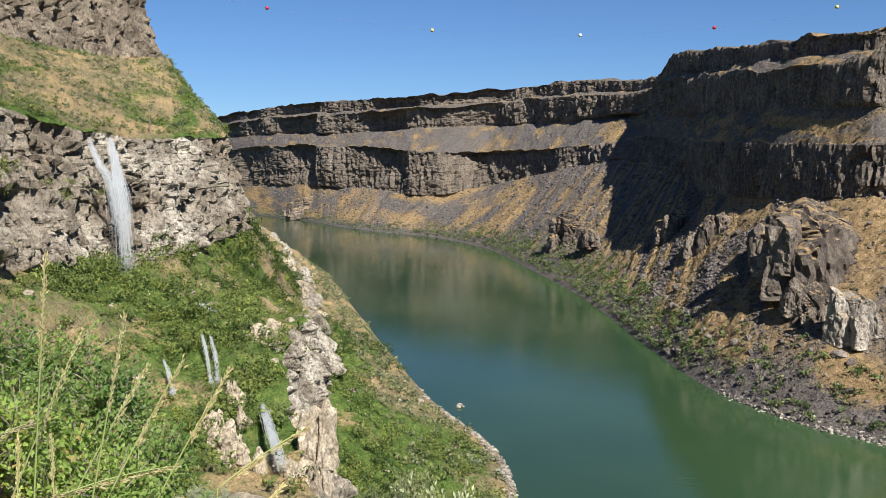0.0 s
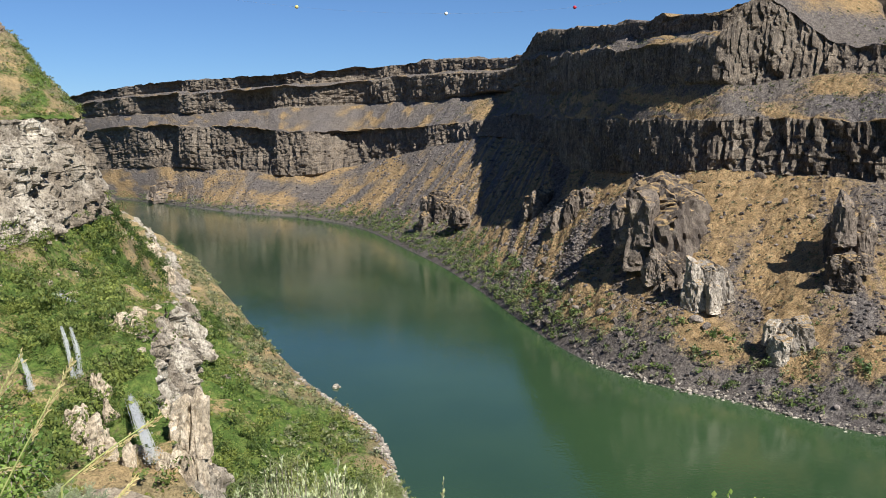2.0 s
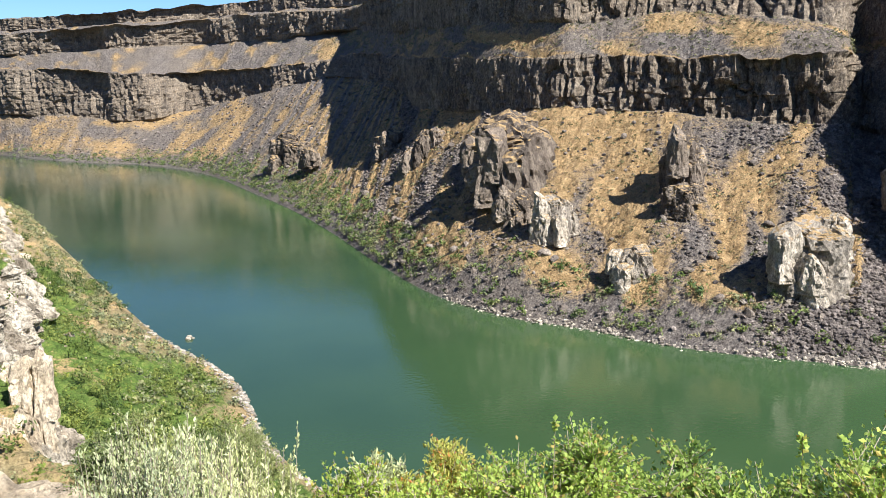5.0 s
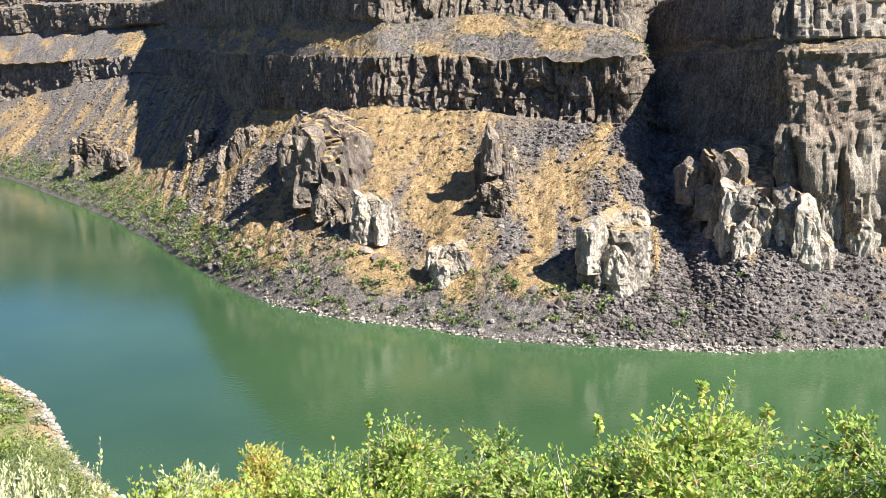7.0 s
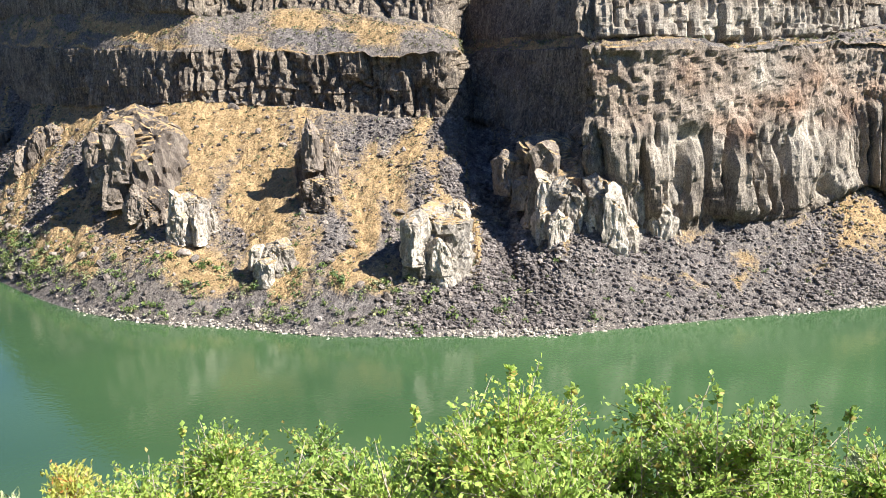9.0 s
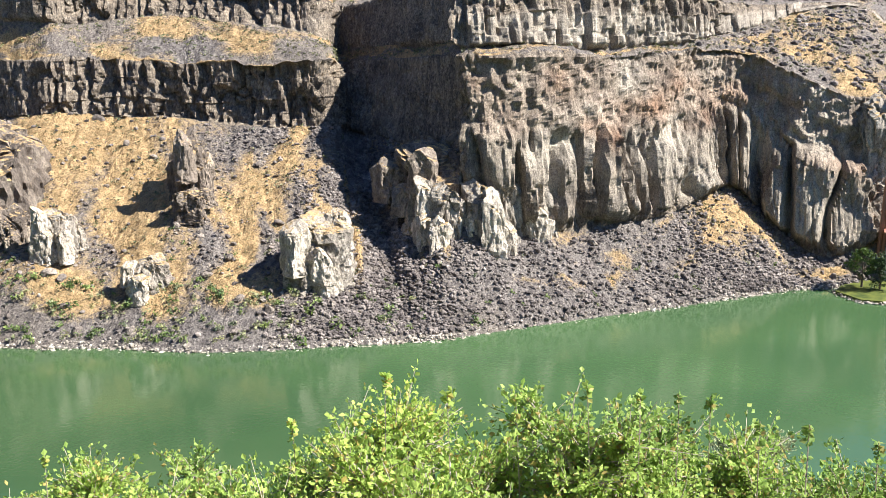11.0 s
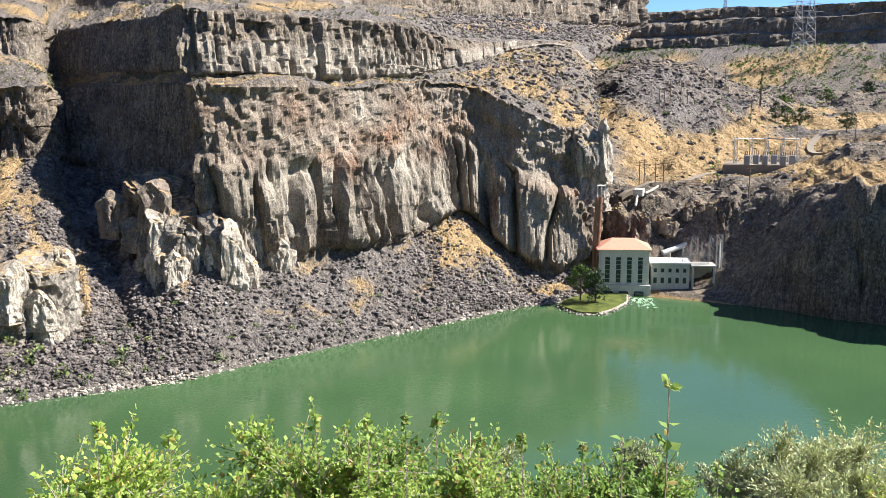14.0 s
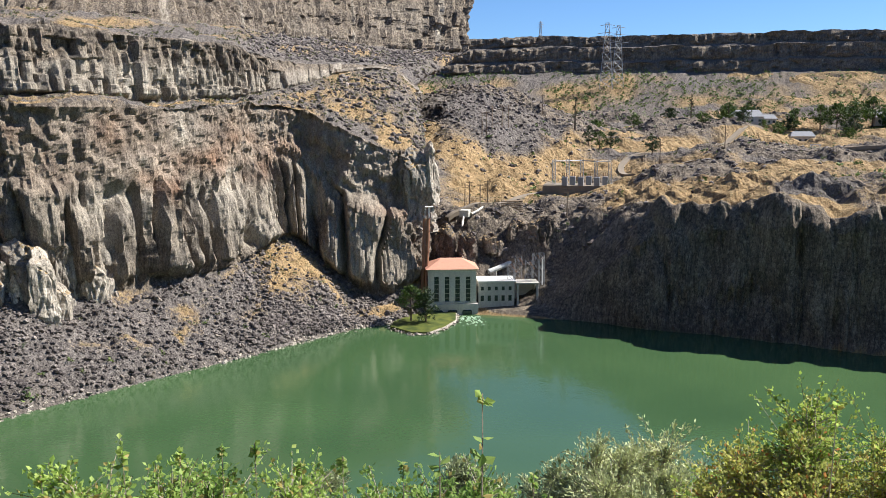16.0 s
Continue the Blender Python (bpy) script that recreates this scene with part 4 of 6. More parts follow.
p = pick(pos2, w, 620)
tagged(scatter("near_thicket", FINE_CLUMP, p, RNG.uniform(0.35, 1.1, len(p)), spread(len(p)), THICKET, RNG.uniform(0.8, 1.3, len(p))), "low green brush on the slope below the viewpoint", "brush", kind="stuff")
p = pick(pos2, w, 260)
tagged(scatter("near_grey_brush", FINE_CLUMP, p, RNG.uniform(0.35, 0.9, len(p)), spread(len(p)), OLIVE), "low grey-green brush on the slope below the viewpoint", "brush", kind="stuff")
bench_s = (band_s > 5.02) & (band_s < 5.98) & (st_s > 3.2) & (st_s < 9)
p = pick(pos2, bench_s * (0.03 + np.clip(mask2[..., 1] - 0.3, 0, 1)), 1900)
tagged(scatter("bench_brush", CLUMP, p, RNG.uniform(0.5, 1.5, len(p)), spread(len(p)), THICKET), "green brush on the bench above the falls", "brush", kind="stuff")
p = pick(pos2, bench_s * 1.0, 2600)
tagged(scatter("bench_sage", CLUMP, p, RNG.uniform(0.6, 1.5, len(p)), spread(len(p)), OLIVE), "grey sagebrush on the bench above the falls", "brush", kind="stuff")
line = RNG.normal(4.8, 0.8, 700).clip(3.2, 8)
p, q = spline(s_shore, line), spline(s_stepf, line)
off = np.abs(RNG.normal(0.6, 1.6, len(p))) - 0.3
d2 = (q - p)[:, :2] / np.linalg.norm((q - p)[:, :2], axis=1)[:, None]
p[:, :2] += d2 * off[:, None]
p[:, 2] = np.clip(off * 0.5, -0.1, 2.5)
tagged(scatter("near_shore_stones", STONES, p, 0.15 + 0.6 * RNG.random(len(p)) ** 2.5, spread(len(p)), SHORE_STONE), "bleached pale stones along the near waterline", "shore stones", kind="stuff")
foot_s = ((band_s > 3.9) & (band_s < 4.12)) * (st_s > 3.5) * (st_s < 8.5) + ((band_s > 4.4) & (band_s < 4.62)) * (st_s > 3.4) * (st_s < 5.2) * 2.2 + ((band_s > 4.95) & (band_s < 5.05)) * (st_s > 3.5) * (st_s < 8) * 0.8
p = pick(pos2, foot_s * np.clip(0.5 + vnoise(pos2[..., 0] / 9, pos2[..., 1] / 9, pos2[..., 2] / 9), 0, 1), 380)
tagged(scatter("cliff_shrubs", FINE_CLUMP, p, RNG.uniform(0.8, 2.6, len(p)), spread(len(p)), THICKET, RNG.uniform(0.8, 1.5, len(p))), "green shrubs at the foot and on ledges of the pale cliff", "shrubs", kind="stuff")
az_s = np.degrees(np.arctan2(pos2[..., 0], pos2[..., 1]))
p = pick(pos2, ((band_s > 4.42) & (band_s < 4.58)) * (az_s > -29) * (az_s < -21.5) * (pos2[..., 1] > 60), 70)
tagged(scatter("ledge_shrubs", FINE_CLUMP, p, RNG.uniform(1.3, 2.8, len(p)), spread(len(p)), THICKET, RNG.uniform(0.8, 1.2, len(p))), "green shrubs hanging on a ledge of the pale cliff", "shrubs", kind="stuff")
w = ((band_n > 3) & (band_n < 3.95) | (band_n > 5) & (band_n < 5.95)) * smooth(19.3, 20.2, st_n)
p = pick(pos, w, 3000)
tagged(scatter("upper_scree", STONES, p, RNG.uniform(0.5, 1.7, len(p)), spread(len(p)), DARK_STONE), "black scree piled below the upper cliff", "scree", kind="stuff")
DEEP = leaf_material("dark_bush_leaf", (0.03, 0.055, 0.014), (0.085, 0.13, 0.035), 0.25)
YELLOW = leaf_material("yellow_green_leaf", (0.13, 0.17, 0.03), (0.27, 0.31, 0.08), 0.3)
w4 = slope_s * (st_s > 3) * (st_s < 8.5) * free * np.where((band_s > 1.97) & (band_s < 3.02), 0.1, 1) * np.where(band_s < 1.6, 0.2, 1)
p = pick(pos2, w4 * np.clip(vnoise(pos2[..., 0] / 14, pos2[..., 1] / 14, 0 * st_s + 5), 0, 1), 520)
tagged(scatter("dark_bushes", FINE_CLUMP, p, RNG.uniform(1.0, 3.4, len(p)), spread(len(p)), DEEP, RNG.uniform(0.9, 1.5, len(p))), "dark green bushes on the wet slope", "bushes", kind="stuff")
p = pick(pos2, w4 * np.clip(vnoise(pos2[..., 0] / 12, pos2[..., 1] / 12, 0 * st_s + 15), 0, 1), 700)
tagged(scatter("yellow_green_bushes", CLUMP, p, RNG.uniform(0.6, 1.6, len(p)), spread(len(p)), YELLOW), "yellow-green bushes on the wet slope", "bushes", kind="stuff")
p = pick(pos2, ((band_s > 1.05) & (band_s < 1.6)) * (st_s > 4.6) * (st_s < 9), 520)
tagged(scatter("pale_near_shore_shrubs", CLUMP, p, RNG.uniform(1.0, 2.6, len(p)), spread(len(p)), OLIVE), "pale grey-green shrubs along the near shore", "shrubs", kind="stuff")
p = pick(pos2, slope_s * (st_s > 5.5) * (st_s < 9.5) + 0.4 * slope_s * (st_s > 3.2) * (st_s < 5.5) * free, 900)
tagged(scatter("slope_stones", STONES, p, 0.3 + 1.3 * RNG.random(len(p)) ** 3, spread(len(p)), TUFA), "pale stones on the slope above the river", "stones", kind="stuff")

# ---- plain helpers for built things ----
def polar(az, el, dist):
    """A place seen from the viewpoint: degrees clockwise from +y, degrees up, level distance."""
    return eye_at(az) + Vector((math.sin(radians(az)) * dist, math.cos(radians(az)) * dist, dist * math.tan(radians(el))))


def box(size, at=(0, 0, 0), bevel=0.03):
    bm = bmesh.new()
    bmesh.ops.create_cube(bm, size=1.0)
    bmesh.ops.scale(bm, vec=size, verts=bm.verts)
    if bevel:
        bmesh.ops.bevel(bm, geom=bm.edges[:], offset=bevel, segments=1, affect="EDGES")
    bmesh.ops.translate(bm, vec=at, verts=bm.verts)
    return bm


def tube(points, radii, sides=6):
    """A tapering tube along points, as a mesh's vertices and quads."""
    pts = np.asarray(points, float)
    rad = np.broadcast_to(radii, len(pts))
    tan = np.gradient(pts, axis=0)
    tan /= np.linalg.norm(tan, axis=1)[:, None] + 1e-9
    ref = np.where(np.abs(tan[:, 2:3]) > 0.9, [[1.0, 0, 0]], [[0, 0, 1.0]])
    a = np.cross(tan, ref)
    a /= np.linalg.norm(a, axis=1)[:, None]
    b = np.cross(tan, a)
    th = np.arange(sides) * 2 * np.pi / sides
    v = pts[:, None] + rad[:, None, None] * (a[:, None] * np.cos(th)[None, :, None] + b[:, None] * np.sin(th)[None, :, None])
    i = np.arange(len(pts) - 1)[:, None] * sides + np.arange(sides)[None]
    j = np.arange(len(pts) - 1)[:, None] * sides + (np.arange(sides)[None] + 1) % sides
    f = np.stack([i, j, j + sides, i + sides], -1).reshape(-1, 4)
    return v.reshape(-1, 3), f


def tubes(name, lines, material=None, sides=5):
    vs, fs, base = [], [], 0
    for pts, rad in lines:
        v, f = tube(pts, rad, sides)
        vs.append(v)
        fs.append(f + base)
        base += len(v)
    return mesh_from(name, np.concatenate(vs), np.concatenate(fs), material)


def thing(name, m, label, category, group=""):
    ob = new(name)
    ob.matrix_world = m
    return tagged(ob, label, category, group)


def ground_at(grid, x, y, low=0, high=None):
    """Height of a grid surface at the vertex nearest to a place."""
    g = grid[low:high].reshape(-1, 3)
    return float(g[np.argmin((g[:, 0] - x) ** 2 + (g[:, 1] - y) ** 2), 2])


def paint(name, colour, rough=0.7, metal=0.0, dirt=0.25, scale=0.6):
    n = Nodes(name)
    p = n.place()
    f = n.noise(p, scale * 3, 6, 0.65)
    g = n.noise(n.place((1, 1, 0.2)), scale, 4)
    low = tuple(c * (1 - dirt * 1.6) for c in colour)
    col = n.mix(n.ramp(f, (0.35, (0.8, 0.8, 0.8)), (0.6, (0, 0, 0))), colour, tuple(c * (1 - dirt) for c in colour))
    col = n.mix(n.ramp(g, (0.5, (0, 0, 0)), (0.75, (0.7, 0.7, 0.7))), col, low)
    return n.done(col, rough, n.bump(f, 0.25, 0.05), metal, 0.3)


CONCRETE = paint("aged_concrete", (0.52, 0.49, 0.43), 0.85)
PLASTER = paint("cream_plaster", (0.62, 0.59, 0.50), 0.8)
ROOF_RED = paint("faded_red_roof", (0.56, 0.27, 0.18), 0.7, 0, 0.15)
ROOF_WHITE = paint("white_metal_roof", (0.72, 0.71, 0.68), 0.5)
RUST = paint("rust_brown_steel", (0.30, 0.15, 0.085), 0.65)
STEEL = paint("galvanised_steel", (0.30, 0.31, 0.32), 0.55, 0.3)
PIPE_WHITE = paint("pale_painted_steel", (0.58, 0.58, 0.55), 0.5)
WOOD = paint("weathered_pole_wood", (0.22, 0.16, 0.11), 0.85)
ROAD = paint("pale_gravel_road", (0.24, 0.195, 0.145), 0.95, 0, 0.15, 0.3)
HOUSE_WALL = paint("beige_house_wall", (0.50, 0.46, 0.40), 0.8)
HOUSE_ROOF = paint("grey_shingle_roof", (0.30, 0.30, 0.31), 0.85)
LAWN = leaf_material("lawn_grass", (0.07, 0.095, 0.025), (0.15, 0.165, 0.05), 0.2)
TREE_LEAF = leaf_material("tree_leaf", (0.03, 0.06, 0.014), (0.085, 0.13, 0.03), 0.25)
DARK_LEAF = leaf_material("conifer_needles", (0.014, 0.03, 0.012), (0.04, 0.065, 0.024), 0.12)
BARK = paint("grey_brown_bark", (0.16, 0.12, 0.09), 0.9)
glass = Nodes("dark_window_glass")
WINDOW = glass.done(glass.ramp(glass.noise(glass.place(), 0.8), (0.4, (0.02, 0.03, 0.03)), (0.6, (0.035, 0.05, 0.048))), 0.12, spec=0.5)
foam = Nodes("white_water")
FOAM = foam.done(foam.ramp(foam.noise(foam.place(), 0.9, 6), (0.38, (0.12, 0.22, 0.12)), (0.66, (0.42, 0.52, 0.4))), 0.5)


# ---- power house at the foot of the gully ----
PH = pose(285.5, 56.5, 0, 0, 0, -74)          # local -y looks at the river
power_house = thing("power_house", PH, "cream concrete power house with a faded red hip roof", "power house")
W, DP, HT = 16.4, 13.0, 15.2
part("plinth", box((W + 1.2, DP + 1.2, 7.0), (0, DP / 2, 0.2), 0.1), CONCRETE, power_house, "stained concrete plinth over the tailrace")
win_w, gap_w = 1.55, (W - 4 * 1.55) / 5
for k in range(5):
    part("front_pier", box((gap_w, 0.7, 8.6), (-W / 2 + gap_w / 2 + k * (gap_w + win_w), 0.35, 8.7), 0.03), PLASTER, power_house)
part("front_base", box((W, 0.7, 0.8), (0, 0.352, 4.0), 0.03), PLASTER, power_house)
part("frieze", box((W, 0.7, 2.2), (0, 0.352, 14.1), 0.03), PLASTER, power_house)
part("side_wall", box((0.7, DP - 0.7, HT - 3.6), (-W / 2 + 0.35, DP / 2 + 0.35, 9.4), 0.02), PLASTER, power_house)
part("side_wall", box((0.7, DP - 0.7, HT - 3.6), (W / 2 - 0.35, DP / 2 + 0.35, 9.4), 0.02), PLASTER, power_house)
part("back_wall", box((W - 1.5, 0.6, HT - 3.6), (0, DP - 0.3, 9.4), 0.02), PLASTER, power_house)
part("cornice", box((W + 1.0, DP + 1.0, 0.5), (0, DP / 2, 15.4), 0.1), PLASTER, power_house)
for k in range(4):
    cx = -W / 2 + gap_w + win_w / 2 + k * (gap_w + win_w)
    win = part("window", box((win_w, 0.12, 8.6), (cx, 0.45, 8.7), 0.0), WINDOW, power_house, "tall dark window")
    for z in (5.6, 7.2, 8.8, 10.4, 11.9):
        part("glazing_bar", box((win_w, 0.1, 0.12), (cx, 0.35, z), 0.0), CONCRETE, win)
    part("sill", box((win_w + 0.4, 0.4, 0.25), (cx, -0.1, 4.25), 0.03), CONCRETE, win)
for y in (3.2, 6.8, 10.2):
    part("window", box((0.12, 1.3, 7.6), (-W / 2 - 0.03, y, 9.0), 0.0), WINDOW, power_house, "tall dark window")
bm = bmesh.new()
o = 0.9
e = [bm.verts.new(c) for c in ((-W / 2 - o, -o, 15.66), (W / 2 + o, -o, 15.66), (W / 2 + o, DP + o, 15.66), (-W / 2 - o, DP + o, 15.66))]
t_ = [bm.verts.new(c) for c in ((-W / 2 + 4.4, DP / 2 - 1.2, 18.4), (W / 2 - 4.4, DP / 2 - 1.2, 18.4), (W / 2 - 4.4, DP / 2 + 1.2, 18.4), (-W / 2 + 4.4, DP / 2 + 1.2, 18.4))]
bm.faces.new(t_)
for k in range(4):
    bm.faces.new((e[k], e[(k + 1) % 4], t_[(k + 1) % 4], t_[k]))
bm.faces.new(e[::-1])
part("roof", bm, ROOF_RED, power_house, "faded red hip roof")
# no holes cut: dark panels on the plinth paint the shaded tailrace openings
for k in range(3):
    part("tailrace_shade_panel", box((3.2, 0.3, 1.8), (-5 + 5 * k, -0.75, 0.7), 0.3), WINDOW, power_house, "dark panel for the shade in a tailrace opening")
for k in range(3):
    part("bushing_frame", tubes("bushing_frame", [([(-W / 2 - 2.5, -1 + k * 2.2, 2), (-W / 2 - 2.5, -1 + k * 2.2, 8.5 - k)], 0.16), ([(-W / 2 - 3.6, -1 + k * 2.2, 8 - k), (-W / 2 - 0.4, -1 + k * 2.2, 7 - k)], 0.2)]), STEEL, power_house)

annex = thing("annex", PH @ pose(W / 2 + 0.9, 2.0, 0), "low concrete annex with a white metal roof", "building")
part("wall", box((12.5, 9.5, 10.5), (6.3, 4.8, 5.3), 0.05), CONCRETE, annex)
part("roof", box((13.2, 10.2, 0.5), (6.5, 4.8, 10.8), 0.05), ROOF_WHITE, annex, "white metal roof")
for k in range(5):
    part("window", box((1.0, 0.14, 1.3), (1.4 + 2.4 * k, 0.02, 8.4), 0.0), WINDOW, annex)
    part("window", box((1.1, 0.14, 1.9), (1.4 + 2.4 * k, 0.02, 5.0), 0.0), WINDOW, annex)
shed = thing("open_shed", PH @ pose(W / 2 + 13.8, 1.5, 2.0), "open concrete shed with a flat pale roof", "shed")
part("roof", box((8.0, 7.0, 0.6), (4.2, 3.5, 8.0), 0.05), CONCRETE, shed)
for x in (0.8, 7.6):
    for y in (0.6, 6.4):
        part("column", box((0.7, 0.7, 8.4), (x, y, 3.5), 0.05), CONCRETE, shed)
part("back_wall", box((8.0, 0.4, 8.4), (4.2, 6.95, 3.5), 0.03), CONCRETE, shed)


def lattice(name, size, height, bays, material, parent, thick=0.1, top=None):
    """Four legs with crossing braces; each side tapers towards the top."""
    lines = []
    top = size if top is None else top

    def corner(k, z):
        h = (size + (top - size) * z / height) / 2
        return ((-h, -h, z), (h, -h, z), (h, h, z), (-h, h, z))[k % 4]
    for k in range(4):
        lines.append(([corner(k, 0), corner(k, height)], thick))
        for b in range(bays):
            z0, z1 = height * b / bays, height * (b + 1) / bays
            lines.append(([corner(k, z0), corner(k + 1, z1)], thick * 0.6))
            lines.append(([corner(k + 1, z0), corner(k, z1)], thick * 0.6))
            lines.append(([corner(k, z1), corner(k + 1, z1)], thick * 0.6))
    return part(name, tubes(name, lines, None, 4), material, parent)


# steel rack and its cables above the shed
rack = thing("switch_rack", PH @ pose(W / 2 + 12.5, 4.5, 10.6), "dense steel switching rack on a roof", "switch rack")
for k, (x, h) in enumerate(((0, 6), (3.0, 8), (6.2, 7), (9.2, 9))):
    fr = lattice("frame", 2.2, h, 3, STEEL, rack, 0.05)
    fr.location = (x, (k % 2) * 2.4, 0)
    for j in range(3):
        ins = part("insulator", tubes("insulator", [([(0, 0, h - 0.2 - j), (0.5, -1.4, h - 0.6 - j)], 0.14)]), RUST, rack)
        ins.location = (x + 0.6 * j, (k % 2) * 2.4 - 1, 0)
rack_far = thing("steel_mast", PH @ pose(W / 2 + 23.5, 6, 6), "pale lattice mast beside the dark cliff", "mast")
lattice("frame", 1.8, 14, 6, STEEL, rack_far, 0.06)
part("insulator", tubes("insulator", [([(0, -1.3, 12), (0, -1.5, 3)], 0.25)]), PIPE_WHITE, rack_far)

# twin brown penstocks up the cliff, pale penstock down the gully
for k in range(2):
    pen = thing("penstock", pose(0, 0, 0), "rust-brown steel penstock standing against the cliff", "penstock", "penstocks")
    a = polar(76.75 + 0.24 * k, -11.6, 294)
    b = polar(76.95 + 0.24 * k, -6.1, 297)
    part("pipe", tubes("pipe", [(np.linspace(a, b, 12), 0.62)], None, 10), RUST, pen)
    for f in (0.15, 0.38, 0.6, 0.85):
        c = a.lerp(b, f)
        part("collar", tubes("collar", [([c, c + (b - a).normalized() * 0.5], 0.8)], None, 10), RUST, pen)
    part("head_frame", tubes("head_frame", [([b, b + Vector((0, 0, 4))], 0.12), ([b + Vector((1.6, -1.2, 0)), b + Vector((1.6, -1.2, 4))], 0.12), ([b + Vector((0, 0, 4)), b + Vector((1.6, -1.2, 4))], 0.2)]), PIPE_WHITE, pen)
pen = thing("pale_penstock", pose(0, 0, 0), "pale steel penstock slanting down the gully", "penstock")
a, b = polar(81.2, -9.6, 308), polar(84.1, -8.4, 318)
part("pipe", tubes("pipe", [(np.linspace(a, b, 10), 0.95)], None, 12), PIPE_WHITE, pen)
for f in (0.1, 0.4, 0.7, 0.95):
    c = a.lerp(b, f)
    part("saddle", box((0.8, 2.4, 4.0), (c.x, c.y, c.z - 2.2), 0.05), CONCRETE, pen)
chute = thing("spillway_chute", pose(0, 0, 0), "white concrete chute on the rock above the power house", "chute")
a, b = polar(79.4, -6.6, 318), polar(79.5, -5.9, 324)
part("channel", tubes("channel", [(np.linspace(a, b, 5), 0.5)], None, 4), CONCRETE, chute)
part("gate_house", box((4.5, 3.5, 2.6), polar(79.6, -5.75, 326), 0.1), CONCRETE, chute)
part("parapet", tubes("parapet", [([polar(80.0, -5.8, 326), polar(80.4, -5.6, 330), polar(80.9, -5.25, 338)], 0.45)], None, 6), CONCRETE, chute)

# lawn on the spit, its wall and trees
spit = thing("lawn_spit", pose(0, 0, 0), "mown green lawn behind a curved stone wall", "lawn")
ring = [polar(74.6, -13.2, 270), polar(76.0, -13.6, 262), polar(77.2, -13.6, 262), polar(78.2, -13.2, 269), polar(79.0, -12.6, 279), polar(79.0, -12.3, 290), polar(75.5, -12.2, 296)]
bm = bmesh.new()
lowv = [bm.verts.new((c.x, c.y, -1.5)) for c in ring]
topv = [bm.verts.new((c.x, c.y, 0.9)) for c in ring]
cv = Vector((sum(c.x for c in ring) / 7, sum(c.y for c in ring) / 7, 1.6))
mid_v = bm.verts.new(cv)
for k in range(7):
    bm.faces.new((lowv[k], lowv[(k + 1) % 7], topv[(k + 1) % 7], topv[k]))
    bm.faces.new((topv[k], topv[(k + 1) % 7], mid_v))
part("grass", bm, LAWN, spit)
part("wall", tubes("wall", [([Vector((c.x, c.y, 0.35)) for c in ring[2:6]], 0.5)], None, 6), SHORE_STONE, spit, "pale stone retaining wall")
rim_p = np.array([ring[k].lerp(ring[k + 1], f_) for k in range(5) for f_ in np.linspace(0, 1, 50)]) + RNG.normal(0, 0.7, (250, 3))
rim_p[:, 2] = RNG.uniform(-0.1, 0.5, 250)
tagged(scatter("spit_stones", STONES, rim_p, RNG.uniform(0.2, 0.7, 250), spread(250), SHORE_STONE), "pale stones piled round the lawn's edge", "shore stones", kind="stuff")
for sd, (az_, el_, dist_, w_, t_h, lab_) in enumerate(((79.7, -8.2, 312, 13, 20, "grey crag in the gully behind the power house"), (78.3, -7.6, 314, 10, 16, "grey crag in the gully behind the power house"), (81.3, -8.0, 318, 10, 14, "broken grey crag beside the pale penstock"), (83.0, -7.2, 324, 12, 14, "broken grey crag beside the pale penstock"), (84.8, -7.0, 318, 12, 16, "dark crag above the open shed"))):
    q = polar(az_, el_, dist_)
    outcrop(q.x, q.y, q.z, w_, w_ * 0.8, t_h, GREY_ROCK, lab_, sd * 31 % 90, 60 + sd)

foam_ob = thing("tailrace_foam", pose(0, 0, 0), "white foam streaming from the tailrace", "foam")
FU, FV = np.meshgrid(np.linspace(0, 1, 90), np.linspace(-1, 1, 70), indexing="ij")
spread_az = np.radians(79.95 + FV * (0.75 + 0.35 * FU) + 0.35 * FU)
far_d = 288.5 - 15 * FU
fpos = np.stack([far_d * np.sin(spread_az), far_d * np.cos(spread_az), 0.03 + 0.05 * vnoise(FU * 30, FV * 30, 0 * FU)], -1)
keep = fbm(FU * 9, FV * 13, 0 * FU + 4, 4) + 0.42 - 1.05 * FU - 0.55 * FV ** 2 > 0
ids = np.arange(FU.size).reshape(FU.shape)
quads = np.stack([ids[:-1, :-1], ids[1:, :-1], ids[1:, 1:], ids[:-1, 1:]], -1)[keep[:-1, :-1]]
fm = bpy.data.meshes.new("foam_patch")
fm.from_pydata(fpos.reshape(-1, 3).tolist(), [], quads.tolist())
part("foam_patch", fm, FOAM, foam_ob)


